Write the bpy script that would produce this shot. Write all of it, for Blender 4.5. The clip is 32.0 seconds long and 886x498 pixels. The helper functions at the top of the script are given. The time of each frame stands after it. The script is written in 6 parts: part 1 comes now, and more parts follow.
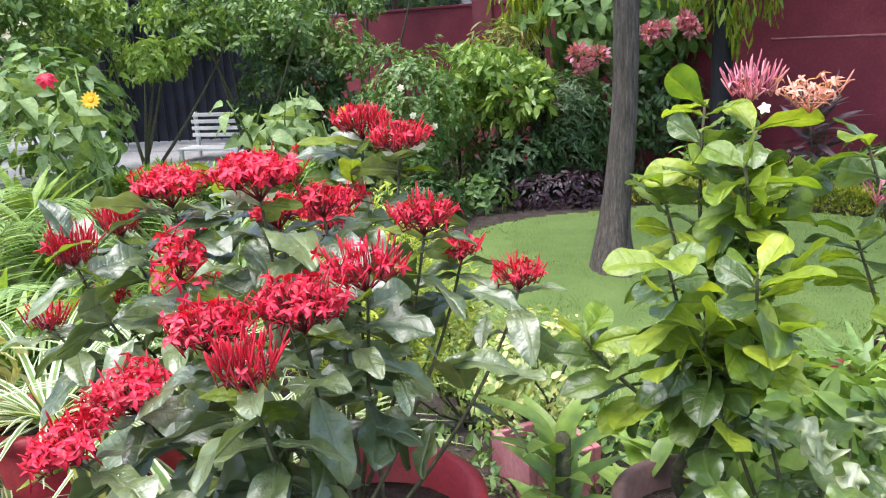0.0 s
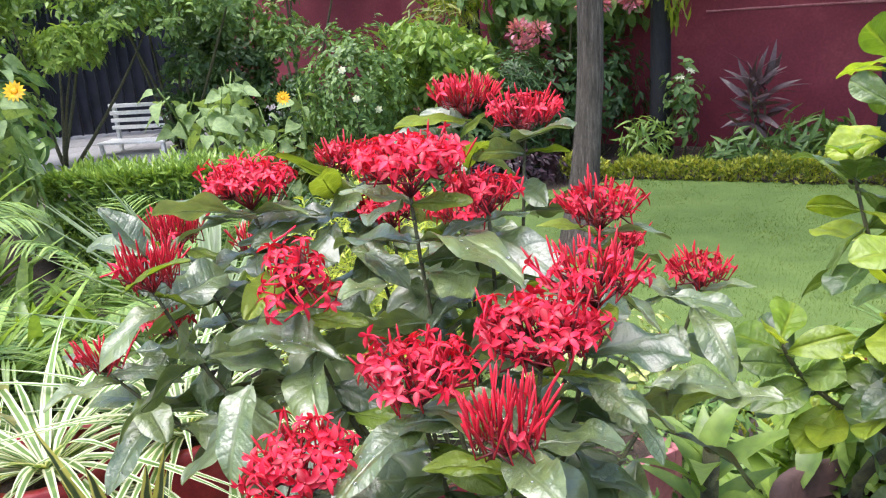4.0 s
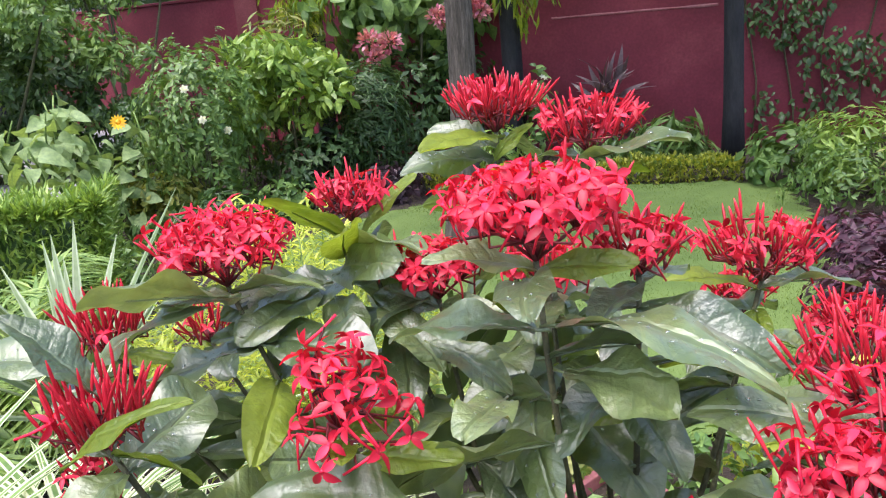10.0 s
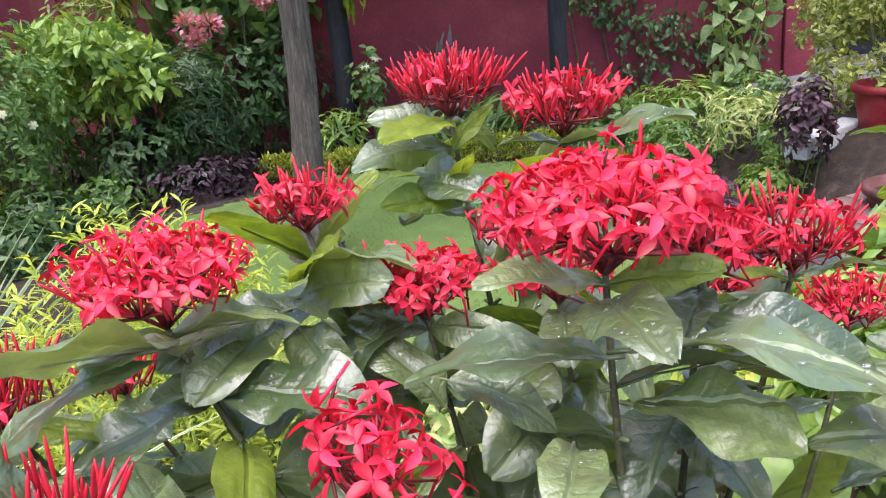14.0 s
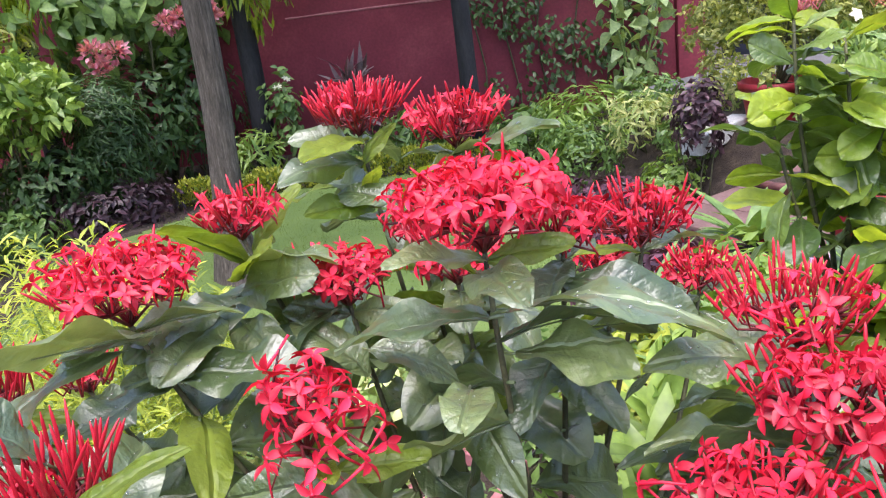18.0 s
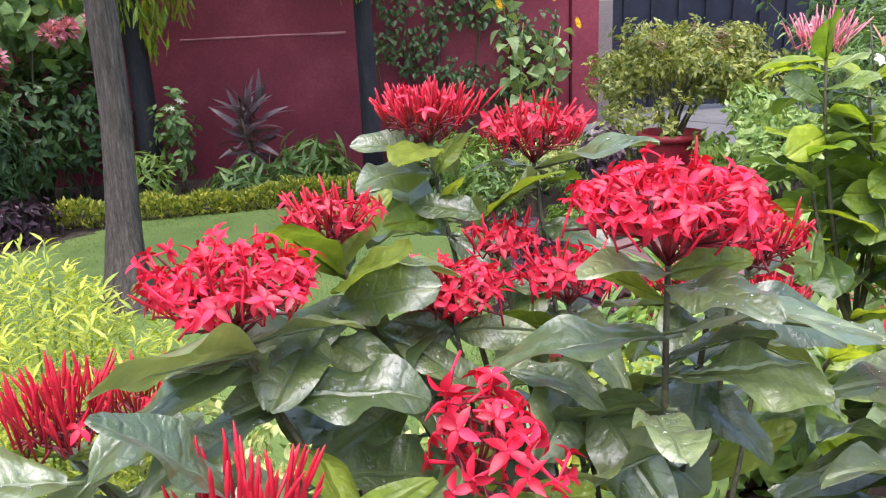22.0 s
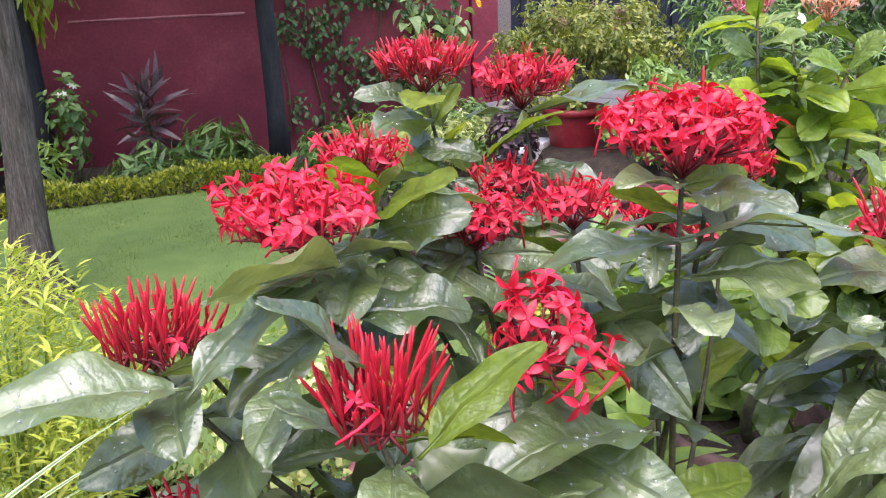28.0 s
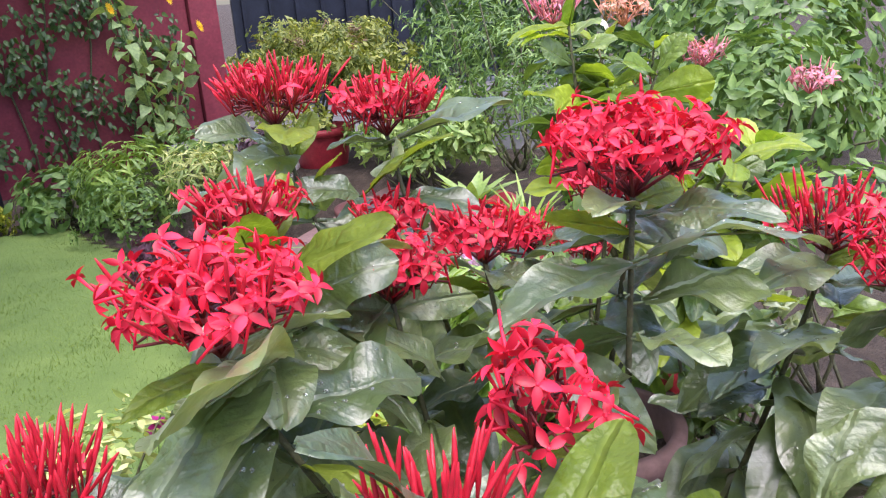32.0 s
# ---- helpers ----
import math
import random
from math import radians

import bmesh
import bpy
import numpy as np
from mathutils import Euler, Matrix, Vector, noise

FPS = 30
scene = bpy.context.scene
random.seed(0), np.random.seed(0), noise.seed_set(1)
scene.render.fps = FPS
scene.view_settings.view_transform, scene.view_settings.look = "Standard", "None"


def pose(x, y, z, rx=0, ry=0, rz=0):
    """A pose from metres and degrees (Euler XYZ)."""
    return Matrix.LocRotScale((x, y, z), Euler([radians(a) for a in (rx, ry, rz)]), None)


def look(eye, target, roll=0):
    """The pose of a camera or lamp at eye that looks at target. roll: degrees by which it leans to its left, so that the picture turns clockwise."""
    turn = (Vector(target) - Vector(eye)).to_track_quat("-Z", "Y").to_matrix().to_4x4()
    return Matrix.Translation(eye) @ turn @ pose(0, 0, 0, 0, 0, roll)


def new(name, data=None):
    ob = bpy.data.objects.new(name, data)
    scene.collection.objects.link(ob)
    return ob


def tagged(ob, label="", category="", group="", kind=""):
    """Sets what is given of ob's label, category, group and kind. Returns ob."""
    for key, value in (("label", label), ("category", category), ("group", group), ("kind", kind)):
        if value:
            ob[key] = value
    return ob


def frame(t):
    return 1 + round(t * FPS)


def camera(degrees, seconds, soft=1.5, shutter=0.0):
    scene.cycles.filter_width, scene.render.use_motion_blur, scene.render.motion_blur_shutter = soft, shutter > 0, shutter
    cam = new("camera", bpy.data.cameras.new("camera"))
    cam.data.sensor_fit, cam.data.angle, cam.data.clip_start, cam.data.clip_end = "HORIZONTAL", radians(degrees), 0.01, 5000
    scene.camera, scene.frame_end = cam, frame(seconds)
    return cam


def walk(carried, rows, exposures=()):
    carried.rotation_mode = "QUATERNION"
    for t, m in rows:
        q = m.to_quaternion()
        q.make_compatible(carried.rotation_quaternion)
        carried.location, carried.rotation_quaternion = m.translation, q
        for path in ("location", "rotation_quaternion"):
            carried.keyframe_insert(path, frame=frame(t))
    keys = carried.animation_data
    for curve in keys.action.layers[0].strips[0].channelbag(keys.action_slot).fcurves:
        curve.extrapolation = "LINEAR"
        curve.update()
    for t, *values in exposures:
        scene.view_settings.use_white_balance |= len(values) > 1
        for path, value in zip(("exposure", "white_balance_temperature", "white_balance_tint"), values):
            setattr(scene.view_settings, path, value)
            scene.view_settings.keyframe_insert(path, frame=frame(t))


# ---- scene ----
cam = camera(57.4, 32.0, soft=1.2)
PATH = [
    (0, (0.312, 0.135, 1.551), (0.122, 2.057, 1.031), -3.3),
    (0.5, (0.263, 0.115, 1.552), (-0.009, 2.033, 1.056), -4.6),
    (1, (0.221, 0.11, 1.55), (-0.045, 2.038, 1.093), -4.1),
    (1.5, (0.195, 0.138, 1.543), (-0.106, 2.06, 1.079), -2.6),
    (2, (0.142, 0.246, 1.539), (-0.165, 2.17, 1.085), -3.4),
    (2.5, (0.099, 0.342, 1.534), (-0.151, 2.264, 1.038), -3.4),
    (3, (0.075, 0.377, 1.526), (-0.099, 2.295, 0.988), -2.4),
    (3.5, (0.02, 0.375, 1.53), (-0.027, 2.291, 0.958), -3.4),
    (5.5, (-0.148, 0.314, 1.532), (-0.066, 2.241, 1.001), -5.4),
    (6, (-0.153, 0.442, 1.541), (-0.08, 2.374, 1.029), -6.4),
    (6.5, (-0.144, 0.529, 1.519), (-0.081, 2.444, 0.946), -6.5),
    (7, (-0.168, 0.567, 1.524), (0.036, 2.466, 0.932), -6.8),
    (7.5, (-0.224, 0.56, 1.528), (0.041, 2.454, 0.944), -6.4),
    (8, (-0.258, 0.544, 1.526), (0.149, 2.419, 0.959), -6.0),
    (8.5, (-0.304, 0.531, 1.53), (0.185, 2.405, 1.031), -7.0),
    (9, (-0.319, 0.556, 1.519), (0.185, 2.419, 0.993), -6.5),
    (9.5, (-0.274, 0.652, 1.526), (0.164, 2.542, 1.039), -6.2),
    (10, (-0.246, 0.729, 1.509), (0.172, 2.599, 0.937), -5.5),
    (10.5, (-0.234, 0.737, 1.514), (0.211, 2.593, 0.916), -6.7),
    (11, (-0.266, 0.717, 1.517), (0.167, 2.576, 0.92), -6.4),
    (11.5, (-0.276, 0.708, 1.52), (0.216, 2.558, 0.937), -6.8),
    (12, (-0.268, 0.75, 1.523), (0.202, 2.608, 0.953), -6.6),
    (12.5, (-0.231, 0.794, 1.516), (0.16, 2.668, 0.937), -6.1),
    (13, (-0.21, 0.822, 1.502), (0.155, 2.678, 0.852), -5.3),
    (13.5, (-0.243, 0.855, 1.504), (0.28, 2.669, 0.845), -6.4),
    (14, (-0.332, 0.899, 1.504), (0.473, 2.61, 0.854), -5.6),
    (14.5, (-0.397, 0.904, 1.512), (0.566, 2.551, 0.911), -6.3),
    (16.5, (-0.343, 0.755, 1.532), (0.509, 2.448, 0.894), -6.9),
    (17, (-0.31, 0.722, 1.534), (0.522, 2.422, 0.89), -8.4),
    (17.5, (-0.31, 0.74, 1.521), (0.579, 2.404, 0.858), -8.1),
    (18, (-0.384, 0.777, 1.53), (0.59, 2.403, 0.889), -7.5),
    (18.5, (-0.459, 0.831, 1.532), (0.643, 2.38, 0.91), -7.7),
    (19, (-0.49, 0.875, 1.514), (0.772, 2.292, 0.882), -7.1),
    (19.5, (-0.486, 0.906, 1.505), (0.879, 2.203, 0.832), -5.5),
    (20, (-0.441, 0.933, 1.516), (0.896, 2.28, 0.882), -6.3),
    (20.5, (-0.427, 0.943, 1.512), (0.922, 2.271, 0.866), -5.5),
    (21, (-0.464, 0.943, 1.515), (0.834, 2.334, 0.897), -4.2),
    (21.5, (-0.495, 0.961, 1.507), (0.792, 2.372, 0.913), -1.9),
    (22, (-0.527, 0.954, 1.507), (0.721, 2.407, 0.931), -2.5),
    (22.5, (-0.554, 0.92, 1.504), (0.673, 2.379, 0.898), -2.9),
    (23, (-0.557, 0.907, 1.498), (0.692, 2.333, 0.861), -3.6),
    (23.5, (-0.565, 0.889, 1.503), (0.675, 2.339, 0.903), -3.9),
    (24, (-0.567, 0.876, 1.509), (0.681, 2.327, 0.931), -4.2),
    (24.5, (-0.544, 0.871, 1.498), (0.687, 2.314, 0.863), -4.0),
    (26.5, (-0.572, 0.805, 1.514), (0.549, 2.349, 0.913), -4.6),
    (27, (-0.624, 0.888, 1.489), (0.651, 2.285, 0.838), -2.9),
    (27.5, (-0.666, 0.938, 1.487), (0.708, 2.245, 0.851), -3.8),
    (28, (-0.665, 0.978, 1.486), (0.749, 2.247, 0.862), -2.6),
    (28.5, (-0.606, 1.03, 1.497), (0.839, 2.275, 0.897), -4.5),
    (29, (-0.527, 1.062, 1.495), (0.967, 2.247, 0.893), -4.4),
    (29.5, (-0.473, 1.086, 1.492), (1.031, 2.253, 0.878), -4.1),
    (30, (-0.455, 1.102, 1.485), (1.067, 2.232, 0.846), -4.3),
    (30.5, (-0.512, 1.142, 1.492), (1.094, 2.147, 0.85), -3.9),
    (31, (-0.578, 1.18, 1.494), (1.08, 2.116, 0.883), -3.2),
    (31.5, (-0.621, 1.193, 1.495), (1.074, 2.07, 0.896), -4.3),
    (32, (-0.649, 1.166, 1.485), (1.106, 1.902, 0.869), -4.2),
]
walk(cam, [(t, look(eye, target, roll)) for t, eye, target, roll in PATH],
     [(0.0, 1.30, 6350, 17.0), (10.0, 1.28, 6380, 20.0), (20.0, 1.28, 6370, 22.5), (32.0, 1.20, 6340, 24.0)])

# ---- daylight: bright overcast sky with a soft high sun ----
world = bpy.data.worlds.new("sky")
scene.world = world
world.use_nodes = True
_n = world.node_tree.nodes
_sky = _n.new("ShaderNodeTexSky")
_sky.sky_type = "NISHITA"
_sky.sun_disc = False
_sky.sun_elevation = radians(74)
_sky.sun_rotation = radians(229)
_sky.air_density = 1.2
_sky.dust_density = 2.0
world.node_tree.links.new(_sky.outputs[0], _n["Background"].inputs[0])
_n["Background"].inputs[1].default_value = 0.15
sun = new("sun", bpy.data.lights.new("sun", "SUN"))
sun.data.energy, sun.data.angle, sun.data.color = 3.1, radians(60), (1.0, 0.98, 0.96)
sun.matrix_world = look((-3.5, -3.0, 14), (0, 0, 0))

# ---- materials ----


def node_mat(name):
    m = bpy.data.materials.new(name)
    m.use_nodes = True
    nt = m.node_tree
    return m, nt, nt.nodes["Principled BSDF"], nt.nodes["Material Output"]


def add(nt, kind, **inputs):
    n = nt.nodes.new(kind)
    for k, v in inputs.items():
        n.inputs[k.replace("_", " ")].default_value = v
    return n


def ramp(nt, fac, stops):
    r = nt.nodes.new("ShaderNodeValToRGB")
    els = r.color_ramp.elements
    while len(els) < len(stops):
        els.new(0.5)
    for e, (p, c) in zip(els, stops):
        e.position, e.color = p, (*c, 1)
    nt.links.new(fac, r.inputs[0])
    return r.outputs[0]


def mix(nt, fac, a, b, blend="MIX"):
    n = nt.nodes.new("ShaderNodeMix")
    n.data_type, n.blend_type = "RGBA", blend
    for sock, v in ((n.inputs[0], fac), (n.inputs[6], a), (n.inputs[7], b)):
        if hasattr(v, "is_linked"):
            nt.links.new(v, sock)
        elif isinstance(v, tuple):
            sock.default_value = (*v, 1)
        else:
            sock.default_value = v
    return n.outputs[2]


def bump(nt, bsdf, height, strength, distance=0.01):
    b = add(nt, "ShaderNodeBump", Strength=strength, Distance=distance)
    nt.links.new(height, b.inputs["Height"])
    nt.links.new(b.outputs[0], bsdf.inputs["Normal"])


def leaf_mat(name, dark, light, rough=0.45, trans=0.25, stripe=None, per_object=False, veins=False, coat=0.0, spec=0.5, sheen=0.0):
    """Foliage: colour differs leaf by leaf, with blotches, and light shines through. stripe: colour of pale margins (needs the u attribute)."""
    m, nt, b, out = node_mat(name)
    if per_object:
        rnd = nt.nodes.new("ShaderNodeObjectInfo").outputs["Random"]
    else:
        rnd = nt.nodes.new("ShaderNodeNewGeometry").outputs["Random Per Island"]
    col = ramp(nt, rnd, [(0.0, dark), (0.55, tuple((a + c) / 2 for a, c in zip(dark, light))), (1.0, light)])
    tc = nt.nodes.new("ShaderNodeTexCoord")
    ns = add(nt, "ShaderNodeTexNoise", Scale=45.0, Detail=4.0)
    nt.links.new(tc.outputs["Object"], ns.inputs["Vector"])
    blot = ramp(nt, ns.outputs[0], [(0.3, (0.72, 0.74, 0.7)), (0.7, (1.18, 1.15, 1.0))])
    col = mix(nt, 1.0, col, blot, "MULTIPLY")
    big = add(nt, "ShaderNodeTexNoise", Scale=16.0, Detail=3.0, Roughness=0.6)
    nt.links.new(tc.outputs["Object"], big.inputs["Vector"])
    col = mix(nt, 1.0, col, ramp(nt, big.outputs[0], [(0.3, (0.74, 0.80, 0.70)), (0.7, (1.22, 1.16, 1.18))]), "MULTIPLY")
    if stripe:
        at = nt.nodes.new("ShaderNodeAttribute")
        at.attribute_name = "u"
        edge = ramp(nt, at.outputs["Fac"], [(0.42, (0, 0, 0)), (0.62, (1, 1, 1))])
        col = mix(nt, edge, col, stripe)
    height = ns.outputs[0]
    if veins:
        sep = nt.nodes.new("ShaderNodeSeparateXYZ")
        wob = add(nt, "ShaderNodeTexNoise", Scale=38.0, Detail=2.0)
        nt.links.new(tc.outputs["Object"], wob.inputs["Vector"])
        warp = mix(nt, 0.006, tc.outputs["Object"], wob.outputs[1], "ADD")
        nt.links.new(warp, sep.inputs[0])
        ab = nt.nodes.new("ShaderNodeMath")
        ab.operation = "ABSOLUTE"
        nt.links.new(sep.outputs[0], ab.inputs[0])
        mad = nt.nodes.new("ShaderNodeMath")
        mad.operation = "MULTIPLY_ADD"
        nt.links.new(ab.outputs[0], mad.inputs[0])
        mad.inputs[1].default_value = -0.62
        nt.links.new(sep.outputs[1], mad.inputs[2])
        sc = nt.nodes.new("ShaderNodeMath")
        sc.operation = "MULTIPLY"
        nt.links.new(mad.outputs[0], sc.inputs[0])
        sc.inputs[1].default_value = 2 * math.pi / 0.016
        sn = nt.nodes.new("ShaderNodeMath")
        sn.operation = "SINE"
        nt.links.new(sc.outputs[0], sn.inputs[0])
        v1 = ramp(nt, sn.outputs[0], [(0.0, (0.75, 0.75, 0.75)), (0.55, (0.7, 0.7, 0.7)), (1.0, (0.35, 0.35, 0.35))])
        rib = ramp(nt, ab.outputs[0], [(0.0, (0.2, 0.2, 0.2)), (0.001, (0.25, 0.25, 0.25)), (0.004, (1, 1, 1))])
        puck = add(nt, "ShaderNodeTexNoise", Scale=130.0, Detail=2.0)
        nt.links.new(tc.outputs["Object"], puck.inputs["Vector"])
        hv = mix(nt, 0.3, mix(nt, 0.72, v1, ns.outputs[0]), puck.outputs[0])
        height = mix(nt, 1.0, hv, rib, "MULTIPLY")
        lightrib = ramp(nt, ab.outputs[0], [(0.0, (0.14, 0.14, 0.14)), (0.0008, (0.14, 0.14, 0.14)), (0.0016, (0, 0, 0))])
        col = mix(nt, lightrib, col, tuple(min(1, c * 2.2 + 0.02) for c in light))
    nt.links.new(col, b.inputs["Base Color"])
    b.inputs["Roughness"].default_value = rough
    b.inputs["Specular IOR Level"].default_value = spec
    rr = ramp(nt, big.outputs[0], [(0.34, (rough * 0.7,) * 3), (0.66, (min(1, rough * 1.4),) * 3)])
    nt.links.new(rr, b.inputs["Roughness"])
    b.inputs["Coat Weight"].default_value = coat
    b.inputs["Sheen Weight"].default_value = sheen
    b.inputs["Sheen Roughness"].default_value = 0.35
    b.inputs["Coat Roughness"].default_value = 0.32
    bump(nt, b, height, 0.9 if veins else 0.25, 0.006 if veins else 0.004)
    tr = nt.nodes.new("ShaderNodeBsdfTranslucent")
    bright = mix(nt, 1.0, col, (1.5, 1.45, 0.6), "MULTIPLY")
    nt.links.new(bright, tr.inputs[0])
    ms = nt.nodes.new("ShaderNodeMixShader")
    ms.inputs[0].default_value = trans
    nt.links.new(b.outputs[0], ms.inputs[1])
    nt.links.new(tr.outputs[0], ms.inputs[2])
    nt.links.new(ms.outputs[0], out.inputs[0])
    return m


def rough_mat(name, stops, scale=8.0, rough=0.8, bump_s=0.4, fine=90.0, dist=0.01, stretch=(1, 1, 1), metal=0.0):
    """A worn solid: two scales of noise drive colour and relief."""
    m, nt, b, out = node_mat(name)
    tc = nt.nodes.new("ShaderNodeTexCoord")
    mp = nt.nodes.new("ShaderNodeMapping")
    mp.inputs["Scale"].default_value = stretch
    nt.links.new(tc.outputs["Object"], mp.inputs[0])
    n1 = add(nt, "ShaderNodeTexNoise", Scale=scale, Detail=6.0, Roughness=0.65)
    n2 = add(nt, "ShaderNodeTexNoise", Scale=fine, Detail=4.0)
    nt.links.new(mp.outputs[0], n1.inputs["Vector"])
    nt.links.new(mp.outputs[0], n2.inputs["Vector"])
    col = ramp(nt, n1.outputs[0], stops)
    f2 = ramp(nt, n2.outputs[0], [(0.3, (0.8, 0.8, 0.8)), (0.7, (1.15, 1.15, 1.15))])
    nt.links.new(mix(nt, 1.0, col, f2, "MULTIPLY"), b.inputs["Base Color"])
    b.inputs["Roughness"].default_value = rough
    b.inputs["Metallic"].default_value = metal
    hh = mix(nt, 0.5, n1.outputs[0], n2.outputs[0])
    bump(nt, b, hh, bump_s, dist)
    return m


IXLEAF = leaf_mat("ixora leaf", (0.058, 0.102, 0.034), (0.192, 0.258, 0.104), 0.38, 0.26, per_object=True, veins=True, coat=1.0, spec=1.0, sheen=0.15)
IXLOW = leaf_mat("lower ixora leaf", (0.055, 0.098, 0.036), (0.22, 0.29, 0.13), 0.40, 0.30, coat=0.9, spec=0.9, sheen=0.12)
IXYOUNG = leaf_mat("young ixora leaf", (0.12, 0.19, 0.025), (0.24, 0.31, 0.05), 0.38, 0.45, per_object=True, veins=True)
# lime green for the lit leaves, their brightness put into the colour
LITLIMELEAF = leaf_mat("lit lime leaf", (0.14, 0.25, 0.03), (0.42, 0.52, 0.06), 0.38, 0.45, per_object=True, veins=True, coat=0.3)
GLOSSLEAF = leaf_mat("glossy leaf", (0.048, 0.100, 0.022), (0.19, 0.285, 0.06), 0.40, 0.32, per_object=True, veins=True, coat=0.6, spec=0.7, sheen=0.1)
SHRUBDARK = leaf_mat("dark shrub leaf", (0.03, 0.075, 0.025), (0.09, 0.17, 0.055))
SHRUBMID = leaf_mat("mid green leaf", (0.065, 0.145, 0.04), (0.21, 0.335, 0.10))
SHRUBLIGHT = leaf_mat("light green leaf", (0.12, 0.23, 0.045), (0.34, 0.48, 0.12), 0.4, 0.3)
SUNLEAF = leaf_mat("sunflower leaf", (0.13, 0.23, 0.09), (0.33, 0.44, 0.22), 0.6, 0.3)
GOLDLEAF = leaf_mat("golden leaf", (0.24, 0.33, 0.04), (0.58, 0.62, 0.12), 0.5, 0.4)
TANLEAF = leaf_mat("pale tan yellow leaf", (0.32, 0.31, 0.12), (0.70, 0.66, 0.40), 0.55, 0.3)
CREAMLEAF = leaf_mat("cream variegated leaf", (0.16, 0.28, 0.06), (0.70, 0.70, 0.36), 0.5, 0.3)
PALMLEAF = leaf_mat("palm leaf", (0.12, 0.23, 0.06), (0.36, 0.48, 0.17), 0.4, 0.25)
STRIPELEAF = leaf_mat("striped leaf", (0.10, 0.20, 0.05), (0.17, 0.28, 0.08), 0.5, 0.25, stripe=(0.62, 0.64, 0.44))
ASHOKALEAF = leaf_mat("ashoka leaf", (0.10, 0.20, 0.01), (0.36, 0.42, 0.03), 0.4, 0.35)
PURPLELEAF = leaf_mat("purple leaf", (0.030, 0.014, 0.024), (0.13, 0.065, 0.095), 0.4, 0.1)
COLEUSLEAF = leaf_mat("magenta ground cover leaf", (0.040, 0.014, 0.028), (0.15, 0.055, 0.10), 0.5, 0.15)
HEDGELEAF = leaf_mat("hedge leaf", (0.09, 0.16, 0.02), (0.56, 0.56, 0.09), 0.5, 0.3)
GRASS = leaf_mat("grass blade", (0.105, 0.175, 0.030), (0.185, 0.262, 0.058), 0.55, 0.35)
NANDINA = leaf_mat("fine yellow green leaf", (0.085, 0.135, 0.03), (0.37, 0.39, 0.11), 0.5, 0.35)
RUSTLEAF = leaf_mat("rusty fern frond", (0.12, 0.07, 0.04), (0.32, 0.22, 0.14), 0.6, 0.2)
PETALRED = leaf_mat("red petal", (0.36, 0.004, 0.018), (0.84, 0.026, 0.088), 0.5, 0.22)
PETALBUD = leaf_mat("dark red bud", (0.46, 0.010, 0.030), (0.78, 0.030, 0.07), 0.45, 0.15)
STALKRED = leaf_mat("dark red stalk", (0.09, 0.010, 0.018), (0.24, 0.018, 0.028), 0.5, 0.05)
PETALPINK = leaf_mat("pink petal", (0.60, 0.15, 0.28), (0.86, 0.44, 0.56), 0.5, 0.3)
PETALSALMON = leaf_mat("salmon petal", (0.62, 0.24, 0.20), (0.84, 0.50, 0.42), 0.5, 0.3)
MUSSPINK = leaf_mat("mussaenda bract", (0.50, 0.13, 0.25), (0.80, 0.40, 0.53), 0.6, 0.3)
PETALWHITE = leaf_mat("white petal", (0.72, 0.74, 0.62), (0.86, 0.86, 0.80), 0.5, 0.3)
PETALYELLOW = leaf_mat("yellow petal", (0.80, 0.42, 0.01), (0.95, 0.62, 0.02), 0.5, 0.3)
PETALLILAC = leaf_mat("lilac petal", (0.55, 0.30, 0.72), (0.8, 0.62, 0.9), 0.5, 0.3)
STEM = rough_mat("green brown stem", [(0.35, (0.040, 0.042, 0.022)), (0.65, (0.115, 0.115, 0.050))], 60, 0.7, 0.4, 300)
GREENSTEM = rough_mat("green stem", [(0.35, (0.09, 0.16, 0.03)), (0.65, (0.2, 0.3, 0.08))], 60, 0.55, 0.2, 300)
BARK = rough_mat("grey brown bark", [(0.3, (0.036, 0.029, 0.023)), (0.5, (0.094, 0.077, 0.062)), (0.72, (0.185, 0.155, 0.128))], 30, 0.9, 0.9, 120, 0.012, (2.0, 2.0, 0.22))
DARKBARK = rough_mat("near black bark", [(0.3, (0.008, 0.009, 0.012)), (0.7, (0.03, 0.03, 0.034))], 9, 0.85, 0.7, 60, 0.02, (1.5, 1.5, 0.4))
# faded paint; the wide dark-to-light spread also paints in shadow on the wall
REDWALL = rough_mat("dark red wall paint", [(0.25, (0.130, 0.013, 0.026)), (0.5, (0.195, 0.023, 0.041)), (0.75, (0.27, 0.050, 0.066))], 1.3, 0.75, 0.3, 40, 0.006)
PINKPLASTER = rough_mat("faded pink plaster edge", [(0.3, (0.30, 0.09, 0.10)), (0.7, (0.44, 0.19, 0.20))], 8, 0.85, 0.3, 60)
REDPOT = rough_mat("red painted clay", [(0.28, (0.20, 0.012, 0.022)), (0.55, (0.33, 0.020, 0.03)), (0.8, (0.44, 0.06, 0.065))], 9, 0.5, 0.3, 120, 0.003)
CLAYPOT = rough_mat("dark brown red clay", [(0.3, (0.055, 0.018, 0.016)), (0.7, (0.17, 0.06, 0.052))], 12, 0.6, 0.3, 120, 0.003)
SOIL = rough_mat("dark soil", [(0.3, (0.020, 0.013, 0.009)), (0.55, (0.052, 0.036, 0.025)), (0.8, (0.12, 0.09, 0.066))], 12, 0.95, 1.0, 120, 0.03)
